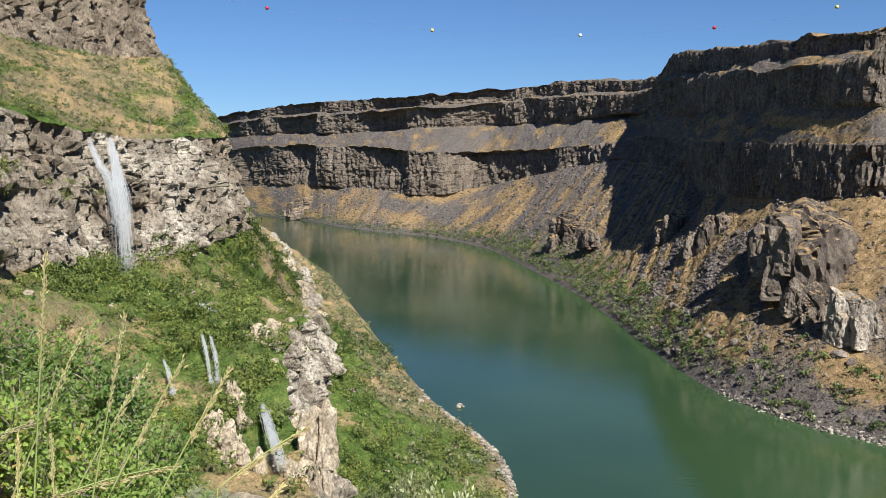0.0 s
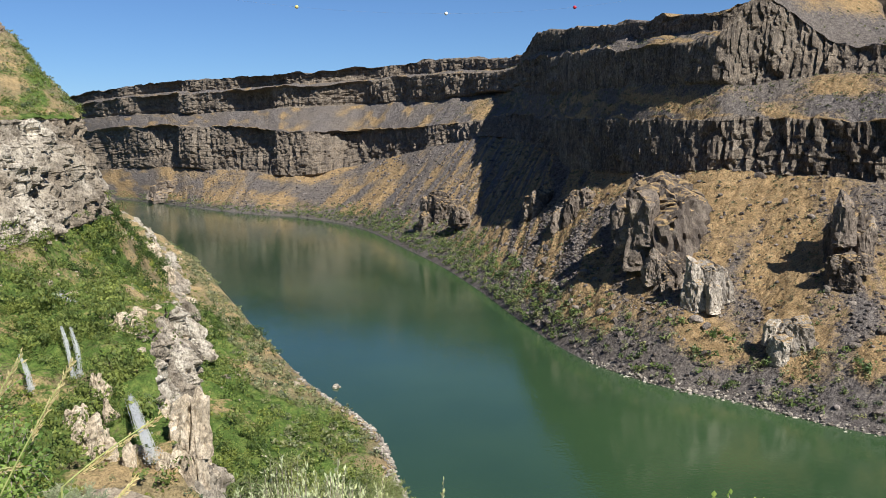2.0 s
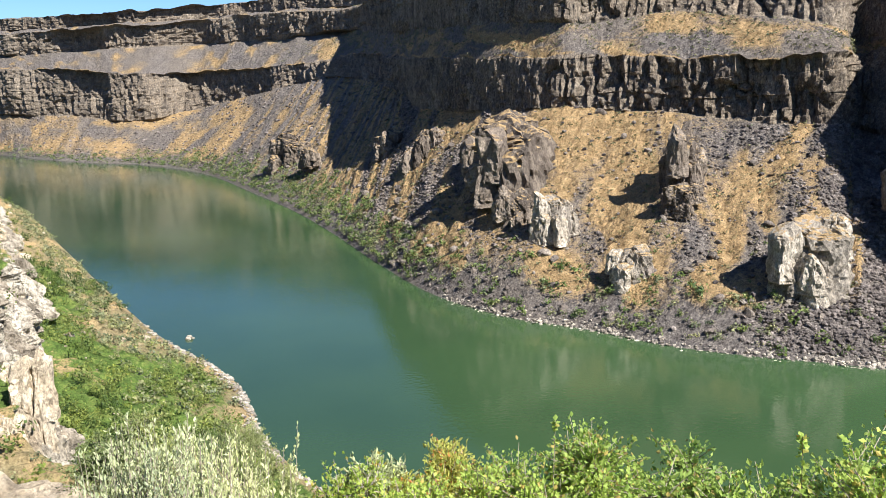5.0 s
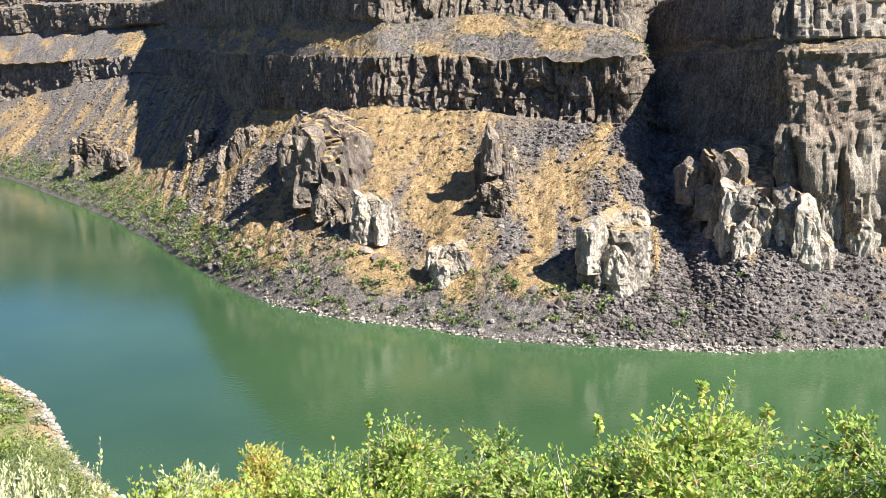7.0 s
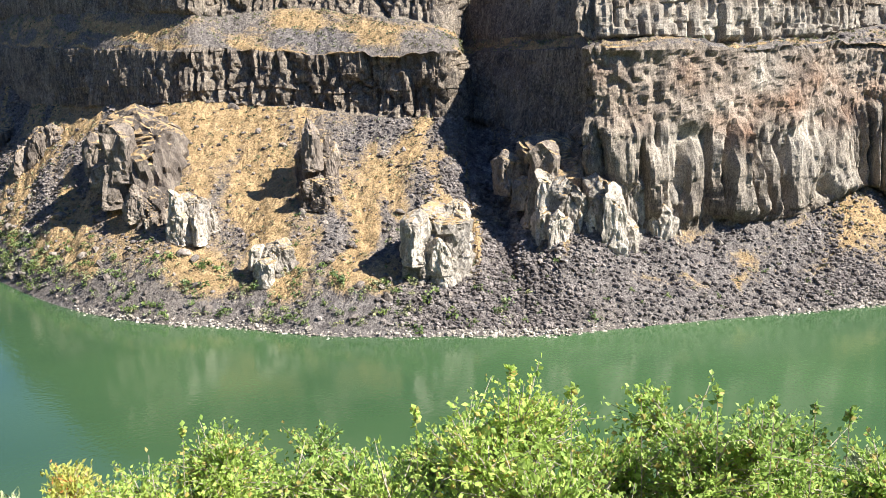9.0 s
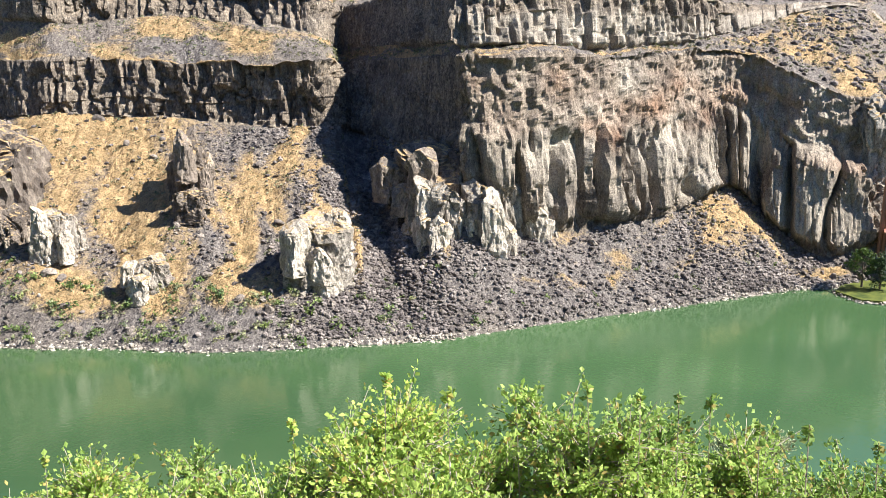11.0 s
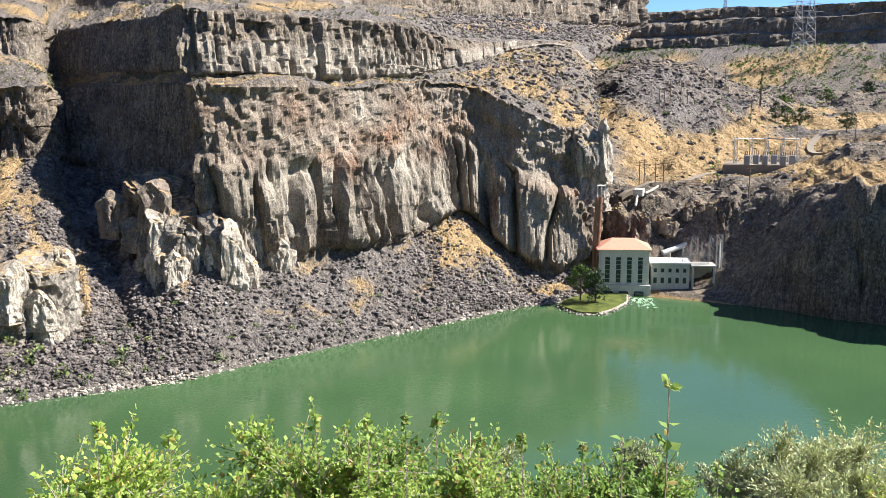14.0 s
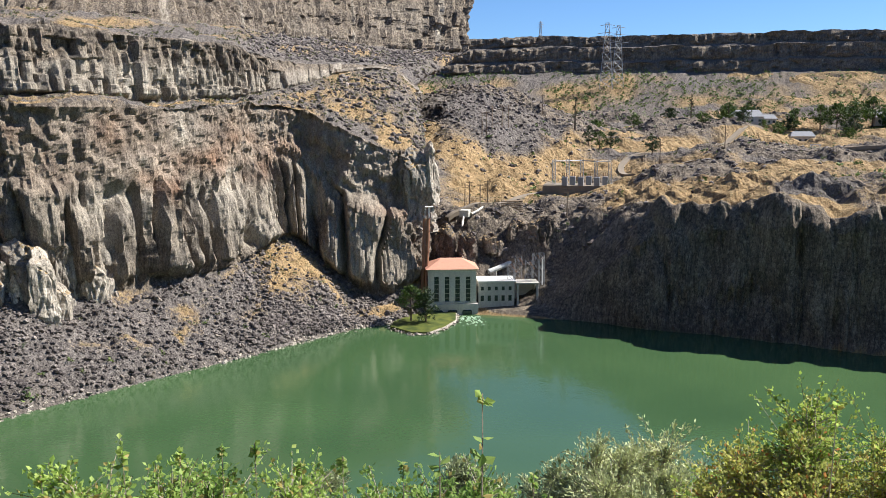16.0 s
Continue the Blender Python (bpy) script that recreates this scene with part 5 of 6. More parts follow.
def tree(x, y, z, height, spread_w, leaf_mat, label, clumps=60, tall=False, seed=0):
    rr = np.random.default_rng(seed + 40)
    ob = thing("tree", pose(x, y, z), label, "tree", "trees")
    lines = [([(0, 0, -0.6), (0.1, 0, height * 0.4), (0.0, 0.1, height * 0.92)], np.array([height * 0.03, height * 0.02, 0.04]))]
    pts = []
    for k in range(clumps):
        u = rr.random()
        zz = height * (0.12 + 0.86 * u) if tall else height * (0.28 + 0.68 * u)
        prof = (np.sin(np.pi * min(1, 0.12 + 0.9 * u)) ** 0.7) if not tall else (1 - u) ** 0.6 * 0.9 + 0.12
        r = spread_w / 2 * prof * np.sqrt(rr.random())
        th = rr.uniform(0, 2 * np.pi)
        pts.append((r * np.cos(th), r * np.sin(th), zz))
        if k % 4 == 0:
            lines.append(([(0, 0, zz * 0.75), (r * np.cos(th) * 0.5, r * np.sin(th) * 0.5, zz * 0.9), pts[-1]], np.array([height * 0.012, height * 0.008, 0.02])))
    part("trunk", tubes("trunk", lines, None, 5), BARK, ob)
    pts = np.array(pts)
    vs, fs, base = [], [], 0
    for k, c in enumerate(pts):
        v, f = CLUMP[k % len(CLUMP)]
        size_c = spread_w * rr.uniform(0.12, 0.24)
        th = rr.uniform(0, 6.28)
        rot = np.array([[np.cos(th), -np.sin(th), 0], [np.sin(th), np.cos(th), 0], [0, 0, 1]])
        vs.append((v - [0, 0, 0.4]) @ rot.T * size_c + c)
        fs.append(f + base)
        base += len(v)
    part("crown", mesh_from("crown", np.concatenate(vs), np.concatenate(fs)), leaf_mat, ob)
    return ob


def up_z(x, y):
    return ground_at(P, x, y)


tp = polar(76.0, 0, 276)
tree(tp.x, tp.y, 1.6, 11.5, 9, TREE_LEAF, "leafy green tree on the power house lawn", 60, seed=1)
tp = polar(77.0, 0, 274)
tree(tp.x, tp.y, 1.7, 10.5, 7.5, DARK_LEAF, "dark conifer on the power house lawn", 70, True, seed=2)

# ---- road, substation, poles, houses and trees on the benches ----
def ribbon(name, route, width, label):
    pts = spline([(*q, 0) for q in route], np.linspace(0, len(route) - 1, 24 * len(route)))
    tn = np.gradient(pts[:, :2], axis=0)
    tn /= np.linalg.norm(tn, axis=1)[:, None]
    side = np.c_[tn[:, 1], -tn[:, 0]] * width / 2
    zz = np.array([max(up_z(x, y), up_z(x + 1, y + 1)) for x, y, _ in pts]) + 0.6
    zz = np.convolve(np.pad(zz, 8, mode="edge"), np.ones(17) / 17, "valid") + 0.3
    l, r = np.c_[pts[:, :2] + side, zz], np.c_[pts[:, :2] - side, zz]
    low = np.array([0, 0, 1.6])
    ob = new(name, grid_mesh(name, np.stack([l - low, l, r, r - low])))
    ob.data.materials.append(ROAD)
    return tagged(ob, label, "road", kind="structure")


ribbon("road", [(322, 66), (330, 58), (345, 44), (368, 36), (395, 12), (410, -20), (412, -60), (405, -110)], 3.0, "pale gravel road above the power house")
ribbon("road_upper", [(410, -12), (440, 2), (470, -4), (500, -30), (560, -60), (620, -90)], 3.0, "pale gravel road winding up the bench")


def pole(x, y, z, h, arms=1, label="weathered wooden utility pole on the bench"):
    ob = thing("utility_pole", pose(x, y, z - 0.5), label, "utility pole", "utility poles")
    part("post", tubes("post", [([(0, 0, 0), (0, 0, h)], np.array([0.24, 0.16]))], None, 7), WOOD, ob)
    for k in range(arms):
        part("crossarm", tubes("crossarm", [([(-0.6, -1.5, h - 0.7 - 1.3 * k), (0.6, 1.5, h - 0.7 - 1.3 * k)], 0.1)], None, 4), WOOD, ob)
    return ob


for az, el, dist, h in ((80.7, 0.8, 455, 13), (81.0, 0.7, 458, 13), (81.35, 0.75, 462, 13), (82.0, 0.5, 470, 12), (82.4, 0.4, 480, 13), (86.2, -0.3, 470, 12), (79.6, -3.8, 345, 11), (79.9, -3.6, 350, 11),
                        (80.6, -5.0, 335, 10), (81.1, -4.9, 340, 10), (92.1, -2.6, 410, 13), (96.0, -2.0, 430, 12), (84.6, -0.6, 520, 12), (98.5, -1.2, 520, 11), (86.3, -4.8, 320, 12)):
    c = polar(az, el, dist)
    pole(c.x, c.y, up_z(c.x, c.y), h, 2)

yard = thing("substation", pose(0, 0, 0), "outdoor substation with grey transformers and steel gantries", "substation")
c = polar(87.3, 0, 366)
yz = up_z(c.x, c.y)
part("pad", box((18, 32, 7.0), (c.x, c.y, yz - 2.6), 0.1), ROAD, yard, "gravel pad")
for k in range(6):
    q = polar(86.1 + 0.52 * k, 0, 358 + (k % 2) * 5)
    tr = part("transformer", box((2.6, 2.2, 3.6), (q.x, q.y, yz + 2.6), 0.12), STEEL, yard, "pale grey transformer")
    for j in range(3):
        part("bushing", tubes("bushing", [([(q.x, q.y - 0.7 + 0.7 * j, yz + 4.3), (q.x - 0.1, q.y - 0.8 + 0.8 * j, yz + 6.0)], 0.14)]), RUST, tr)
for k in range(5):
    q = polar(85.4 + 0.9 * k, 0, 364 + (k % 3) * 4)
    fr = lattice("gantry", 1.3, 10.5, 5, STEEL, yard, 0.08)
    fr.location = (q.x, q.y, yz + 0.6)
    if k < 4:
        q2 = polar(85.4 + 0.9 * (k + 1), 0, 364 + ((k + 1) % 3) * 4)
        part("beam", tubes("beam", [([(q.x, q.y, yz + 10.5), (q2.x, q2.y, yz + 10.5)], 0.2)], None, 4), STEEL, yard)
wall_up = thing("timber_crib_wall", pose(0, 0, 0), "dark timber crib wall below the road", "retaining wall")
for k in range(7):
    a, b = polar(82.0, -5.75 + 0.13 * k, 334), polar(83.4, -5.7 + 0.13 * k, 338)
    part("timber", tubes("timber", [([a, b], 0.28)], None, 4), WOOD, wall_up)


def tower(az, dist, z, height, label):
    q = polar(az, 0, dist)
    ob = thing("transmission_tower", pose(q.x, q.y, z, 0, 0, -az), label, "transmission tower", "transmission towers")
    body = lattice("frame", height * 0.2, height, 7, STEEL, ob, 0.22, height * 0.05)
    for zz, ww in ((0.72, 0.34), (0.84, 0.3), (0.96, 0.22)):
        part("arm", tubes("arm", [([(-ww * height / 2, 0, zz * height), (0, 0, zz * height + 1.2), (ww * height / 2, 0, zz * height)], 0.22)], None, 4), STEEL, ob)
    return ob


tower(88.6, 862, 98, 62, "tall grey lattice transmission tower below the rim")
tower(89.3, 868, 100, 58, "tall grey lattice transmission tower below the rim")
tower(79.0, 955, 150, 22, "small lattice transmission tower on the rim")
tower(79.4, 960, 150, 22, "small lattice transmission tower on the rim")
tower(84.4, 950, 152, 20, "slender lattice tower on the rim")


def house(az, dist, w, h, label):
    q = polar(az, 0, dist)
    z = up_z(q.x, q.y) - 0.4
    ob = thing("house", pose(q.x, q.y, z, 0, 0, -az + 12), label, "house", "houses")
    part("wall", box((w, w * 0.6, h), (0, 0, h / 2), 0.05), HOUSE_WALL, ob)
    bm = bmesh.new()
    a = w / 2 + 0.7
    b = w * 0.3 + 0.7
    v = [bm.verts.new(c) for c in ((-a, -b, h), (a, -b, h), (a, b, h), (-a, b, h), (-a * 0.75, 0, h + w * 0.22), (a * 0.75, 0, h + w * 0.22))]
    for f in ((0, 1, 5, 4), (2, 3, 4, 5), (1, 2, 5), (3, 0, 4), (3, 2, 1, 0)):
        bm.faces.new([v[k] for k in f])
    part("roof", bm, HOUSE_ROOF, ob)
    for k in range(4):
        part("window", box((1.6, 0.15, 1.6), (-w * 0.36 + k * w * 0.24, -w * 0.3 - 0.02, h * 0.55), 0.0), WINDOW, ob)
    return ob


house(97.2, 690, 22, 6.5, "large pale house on the bench among trees")
house(98.3, 700, 14, 5.0, "small pale house on the bench")
house(100.4, 640, 15, 6.0, "tan house on the bench among trees")
house(105.0, 700, 18, 6.0, "grey house at the foot of the rim")
gate = thing("control_tower", pose(*polar(101.2, 0, 500).to_2d(), up_z(*polar(101.2, 0, 500).to_2d())), "grey steel control house on the bench", "control house")
part("body", box((9, 6, 4.5), (0, 0, 2.0), 0.1), STEEL, gate)
lattice("frame", 4.5, 8, 3, STEEL, gate, 0.15)

k = 0
for az, dist, h, wd, mat_t, tall, lab in (
        (86.7, 512, 19, 6, DARK_LEAF, True, "tall dark poplar on the bench"), (93.9, 606, 16, 5, DARK_LEAF, True, "narrow dark poplar on the bench"),
        (87.6, 500, 11, 9, DARK_LEAF, False, "dark green juniper beside the road"), (88.3, 495, 11, 9, TREE_LEAF, False, "green tree beside the road"), (89.0, 490, 10, 9, DARK_LEAF, False, "dark green juniper beside the road"),
        (91.6, 470, 12, 10, DARK_LEAF, False, "dark green tree on the bench"), (98.2, 660, 11, 8, TREE_LEAF, False, "green garden tree beside the houses"), (99.0, 665, 10, 8, TREE_LEAF, False, "green garden tree beside the houses"),
        (100.0, 680, 16, 15, TREE_LEAF, False, "green garden tree beside the houses"), (101.4, 690, 18, 17, TREE_LEAF, False, "green garden tree beside the houses"), (102.3, 680, 20, 20, TREE_LEAF, False, "large green tree below the rim"),
        (103.2, 690, 21, 22, TREE_LEAF, False, "large green tree below the rim"), (104.2, 700, 21, 22, TREE_LEAF, False, "large green tree below the rim"), (105.4, 690, 20, 22, TREE_LEAF, False, "large green tree below the rim"),
        (106.4, 690, 20, 22, TREE_LEAF, False, "large green tree below the rim"), (95.0, 700, 10, 9, TREE_LEAF, False, "green tree on the bench"), (96.2, 710, 11, 9, DARK_LEAF, False, "dark green tree on the bench"),
        (85.0, 600, 12, 16, TREE_LEAF, False, "bright green tree below the talus"), (85.8, 600, 12, 16, TREE_LEAF, False, "bright green tree below the talus"),
        (90.4, 600, 9, 10, TREE_LEAF, False, "green tree on the bench"), (92.6, 610, 9, 12, DARK_LEAF, False, "dark green tree on the bench"), (94.6, 590, 8, 10, TREE_LEAF, False, "green tree on the bench"),
        (88.0, 620, 10, 14, TREE_LEAF, False, "bright green tree below the talus"), (97.0, 600, 9, 11, DARK_LEAF, False, "dark green tree on the bench"), (103.0, 600, 10, 13, TREE_LEAF, False, "green tree on the bench")):
    q = polar(az, 0, dist)
    tree(q.x, q.y, up_z(q.x, q.y) - 0.2, h, wd, mat_t, lab, 44, tall, seed=50 + k)
    k += 1
grove = np.random.default_rng(11)
for j in range(16):
    q = polar(grove.uniform(95.5, 107.0), 0, grove.uniform(610, 720))
    tree(q.x, q.y, up_z(q.x, q.y) - 0.3, grove.uniform(8, 15), grove.uniform(9, 16), TREE_LEAF if j % 3 else DARK_LEAF, "green tree among the houses below the rim" if j % 3 else "dark green tree among the houses below the rim", 40, False, seed=120 + j)
wu = smooth(20, 60, D) * (0.25 + 0.75 * smooth(330, 480, D)) * np.clip(0.4 + fbm(X / 45, Y / 45, 0 * X + 33, 3), 0, 1)
p = pick(P, wu, 3800)
tagged(scatter("bench_shrubs", FAR_CLUMP, p, RNG.uniform(0.8, 2.6, len(p)), spread(len(p)), SHRUB), "green shrubs scattered over the upstream benches", "shrubs", kind="stuff")
p = pick(P, smooth(14, 30, D) * (1 - smooth(330, 420, D)), 3500)
tagged(scatter("bench_sagebrush", SMALL_CLUMP, p, RNG.uniform(0.5, 1.2, len(p)), spread(len(p)), SAGE), "low sagebrush on the dry grass benches", "sagebrush", kind="stuff")
p = pick(P, (np.clip(rockm, 0, 1) + 2.0 * CONE) * smooth(12, 30, D), 6500)
tagged(scatter("bench_boulders", STONES, p, RNG.uniform(0.5, 1.8, len(p)), spread(len(p)), DARK_STONE), "dark boulders on the benches", "boulders", kind="stuff")

p = pick(pos3, (np.arange(pos3.shape[0]) < 17)[:, None] * np.clip(0.4 + fbm(pos3[..., 0] / 50, pos3[..., 1] / 50, 0 * pos3[..., 0], 3), 0, 1), 3200)
tagged(scatter("rim_foot_shrubs", FAR_CLUMP, p, RNG.uniform(1.0, 3.0, len(p)), spread(len(p)), SHRUB), "green shrubs on the slope below the far rim", "shrubs", kind="stuff")

# ---- marker balls on a cable across the canyon ----
cable = thing("overhead_cable", pose(0, 0, 0), "thin overhead cable with coloured marker balls", "cable")
span = [polar(az, el, 250) for az, el in ((-30, 14.5), (-20, 11.6), (-11.2, 9.9), (-0.7, 8.72), (8.8, 8.31), (17.0, 8.5), (23.9, 9.3), (32, 10.9), (44, 14.0))]
part("wire", tubes("wire", [(spline(span, np.linspace(0, 8, 60)), 0.012)], None, 4), STEEL, cable)
RED_BALL, YELLOW_BALL, WHITE_BALL = (paint(nm, c, 0.5, 0, 0.1) for nm, c in (("red_marker", (0.55, 0.03, 0.05)), ("yellow_marker", (0.75, 0.6, 0.2)), ("white_marker", (0.8, 0.8, 0.72))))
for k, m_ in ((2, RED_BALL), (3, YELLOW_BALL), (4, WHITE_BALL), (5, RED_BALL), (6, YELLOW_BALL)):
    v, f = ico(3)
    part("marker_ball", mesh_from("marker_ball", v * 0.5 + np.array(span[k]), f, None, True), m_, cable, {2: "red marker ball", 3: "yellow marker ball", 4: "white marker ball", 5: "red marker ball", 6: "yellow marker ball"}[k])

# ---- tufa crags on the wet slope ----
for sd, (az, dist, wd, tl) in enumerate((
        (-8.7, 120, 5.5, 12), (-9.6, 130, 6, 12), (-10.6, 142, 6, 9), (-7.8, 126, 4, 8), (-9.2, 112, 4, 9), (-11.8, 168, 6, 5), (-12.9, 172, 5, 4), (-13.6, 138, 3, 7), (-13.3, 130, 2.6, 7),
        (-14.3, 124, 4, 6), (-13.6, 118, 3, 5), (-15.2, 128, 3, 5), (-20.8, 138, 5, 5), (-20.1, 130, 3.4, 5), (-22.0, 142, 4, 4), (-12.2, 114, 1.6, 6), (-10.4, 330, 7, 7), (-9.6, 310, 6, 5), (-8.2, 300, 6, 4))):
    q = polar(az, 0, dist)
    gz = ground_at(pos2, q.x, q.y)
    ob = outcrop(q.x, q.y, gz + tl * 0.1, wd * 1.1, wd, tl * 1.35, TUFA, "pale tan tufa crag on the green slope", sd * 23 % 90, sd + 31)
    tagged(ob, group="tufa crags")
q = polar(-13.6, -23.0, 22)
tagged(outcrop(q.x, q.y, max(q.z, ground_at(pos2, q.x, q.y)) - 0.1, 6.0, 4.0, 2.2, TUFA, "flat pale boulder on the near slope", 15, 44), group="near boulders")
q = polar(1.1, -15.65, 228)
tagged(outcrop(q.x, q.y, 0.2, 2.4, 1.8, 1.6, SHORE_STONE, "white boulder standing in the shallows", 15, 45), group="near boulders")
post = thing("wooden_post", pose(*polar(-18.5, 0, 232).to_2d(), ground_at(pos2, *polar(-18.5, 0, 232).to_2d()) - 0.4), "lone pale wooden post on the bench", "post")
part("shaft", tubes("shaft", [([(0, 0, 0), (0.05, 0, 4.6)], 0.22)], None, 7), WOOD, post)

# ---- waterfalls ----
fall = Nodes("falling_water")
fv = fall.node("ShaderNodeNewGeometry")
fall.done(fall.ramp(fv.outputs["Random Per Island"], (0.0, (0.84, 0.86, 0.87)), (1.0, (0.95, 0.95, 0.95))), 0.5)
fall_tr = fall.node("ShaderNodeBsdfTransparent")
fall_lit = fall.node("ShaderNodeBsdfTranslucent")
fall_lit.inputs[0].default_value = (0.9, 0.92, 0.92, 1)
fall_body = fall.node("ShaderNodeMixShader", Fac=0.5)
fall.link(fall.bsdf.outputs[0], fall_body.inputs[1])
fall.link(fall_lit.outputs[0], fall_body.inputs[2])
fall_mx = fall.node("ShaderNodeMixShader")
fall_mx.inputs[0].default_value = 0.34
fall.link(fall_tr.outputs[0], fall_mx.inputs[1])
fall.link(fall_body.outputs[0], fall_mx.inputs[2])
fall.link(fall_mx.outputs[0], fall.tree.nodes["Material Output"].inputs[0])
FALL = fall.mat


def leaf_quads(p, d, length, rr):
    """Small diamond flakes at places p."""
    d = d / np.linalg.norm(d, axis=1)[:, None]
    q = np.cross(d, rr.normal(size=d.shape))
    q /= np.linalg.norm(q, axis=1)[:, None] + 1e-9
    L = length * rr.uniform(0.4, 1.3, (len(p), 1))
    return np.stack([p - d * L, p + q * L * 0.6, p + d * L, p - q * L * 0.6], 1).reshape(-1, 3), np.arange(len(p) * 4).reshape(-1, 4)


def waterfall(route, width0, width1, strands, label, seed):
    """Many thin threads of water along a route of (azimuth, elevation, distance)."""
    rr = np.random.default_rng(seed)
    pts = np.array([polar(*q) for q in route])
    ts_ = np.linspace(0, len(pts) - 1, 16)
    mid_line = spline(pts, ts_)
    ob = thing("waterfall", pose(0, 0, 0), label, "waterfall", "waterfalls")
    side = np.array([mid_line[0, 1], -mid_line[0, 0], 0])
    side /= np.linalg.norm(side)
    lines = []
    for k in range(int(strands * 4)):
        off = rr.normal(0, 0.5)
        wdt = np.linspace(width0, width1, 16) / 2
        a, b = sorted(rr.random(2))
        if b - a < 0.15:
            a, b = max(0, a - 0.15), min(1, b + 0.15)
        sel = slice(int(a * 15), max(int(a * 15) + 4, int(b * 15) + 1))
        line = mid_line + side * (off * wdt + 0.06 * rr.normal(size=16).cumsum() * 0.3)[:, None]
        line = line - (mid_line / np.linalg.norm(mid_line[:, :2], axis=1)[:, None]) * np.array([1, 1, 0]) * rr.uniform(0, 0.8)
        line = line[sel] + rr.normal(0, 0.035, (len(line[sel]), 3)) * [1, 1, 0]
        rad = np.full(len(line), rr.uniform(0.008, 0.03) * (width0 + width1) / 3 + 0.008)
        rad[0] = rad[-1] = 0.01
        lines.append((line, rad))
    part("threads", tubes("threads", lines, FALL, 4), FALL, ob)
    n_d = strands * 14                            # spray: drops round the foot, fewer along the edges
    at = np.where(rr.random(n_d) < 0.6, 1 - np.abs(rr.normal(0, 0.05, n_d)), rr.random(n_d)) * (len(pts) - 1)
    drop = spline(pts, np.clip(at, 0, len(pts) - 1)) + rr.normal(0, 0.3, (n_d, 3)) * (width0 + (width1 - width0) * at[:, None] / (len(pts) - 1))
    v, f = leaf_quads(drop, rr.normal(size=(n_d, 3)), 0.16, rr)
    tagged(part("spray", mesh_from("spray", v, f), FALL, ob), "fine white spray", kind="stuff")
    return ob


waterfall([(-20.8, 1.75, 203), (-20.5, -0.3, 199), (-20.3, -2.0, 196), (-20.1, -6.3, 194)], 0.9, 3.8, 90, "main white waterfall plunging over the pale cliff", 1)
waterfall([(-22.0, 1.7, 198), (-21.5, 0.2, 195), (-20.9, -1.0, 194), (-20.6, -4.0, 193)], 0.9, 2.6, 36, "thin side strand of the main waterfall", 2)
waterfall([(-15.8, -8.6, 184), (-15.2, -9.0, 182), (-14.5, -9.8, 180)], 1.2, 1.6, 50, "short white cascade on the green slope", 3)
waterfall([(-15.7, -10.6, 162), (-15.4, -12.0, 157), (-15.2, -13.8, 148)], 0.5, 0.9, 22, "thin white cascade between shrubs", 4)
waterfall([(-15.2, -10.7, 162), (-14.9, -12.0, 156), (-14.8, -13.6, 148)], 0.5, 0.8, 18, "thin white cascade between shrubs", 5)
waterfall([(-12.0, -15.2, 131), (-11.5, -16.8, 120), (-10.8, -19.0, 111)], 1.0, 1.5, 60, "white cascade beside the tufa crags", 6)
waterfall([(-18.1, -12.0, 153), (-17.8, -13.0, 148), (-17.6, -14.1, 141)], 0.5, 0.9, 24, "thin white cascade between shrubs", 7)
waterfall([(-14.4, -9.9, 179), (-14.1, -10.6, 174)], 0.6, 0.9, 20, "short white cascade on the green slope", 8)

# ---- brush at the viewpoint ----
LEAF_GREEN = leaf_material("currant_leaf", (0.22, 0.34, 0.075), (0.48, 0.60, 0.18), 0.5, (0.55, 0.42, 0.16))
LEAF_DEEP = leaf_material("deep_green_leaf", (0.16, 0.25, 0.05), (0.38, 0.48, 0.13), 0.5, (0.36, 0.32, 0.1))
LEAF_RED = leaf_material("turning_leaf", (0.28, 0.32, 0.08), (0.52, 0.52, 0.18), 0.5, (0.46, 0.21, 0.08))
LEAF_PALE = leaf_material("pale_sage_leaf", (0.34, 0.38, 0.22), (0.58, 0.62, 0.42), 0.25)
LEAF_GREY = leaf_material("grey_sage_leaf", (0.21, 0.25, 0.15), (0.40, 0.45, 0.30), 0.2)
STRAW = leaf_material("dry_grass_stem", (0.48, 0.38, 0.2), (0.68, 0.56, 0.32), 0.2)
GREEN_STEM = leaf_material("green_grass_stem", (0.3, 0.34, 0.12), (0.46, 0.48, 0.2), 0.2)
TWIG = paint("grey_twig", (0.34, 0.29, 0.23), 0.8, 0, 0.3, 8)
near_pts = pos2.reshape(-1, 3)
near_pts = near_pts[(np.hypot(near_pts[:, 0], near_pts[:, 1]) < 40) & (near_pts[:, 2] < 64)]


def slope_z(x, y):
    return float(near_pts[np.argmin((near_pts[:, 0] - x) ** 2 + (near_pts[:, 1] - y) ** 2), 2])


def leaves_on(p, d, length, rr, narrow=0.6):
    """Folded, pointed leaves at places p that point along d."""
    n = len(p)
    d = d / (np.linalg.norm(d, axis=1)[:, None] + 1e-9)
    s = np.cross(d, rr.normal(size=(n, 3)))
    s /= np.linalg.norm(s, axis=1)[:, None] + 1e-9
    nn = np.cross(d, s)
    L = length * rr.uniform(0.55, 1.3, (n, 1))
    bend = nn * L * 0.1
    v = np.stack([p, p + d * L * 0.55 + s * L * narrow / 2 + bend, p + d * L, p + d * L * 0.45 - s * L * narrow / 2 + bend], 1).reshape(-1, 3)
    return v, np.arange(n * 4).reshape(-1, 4)


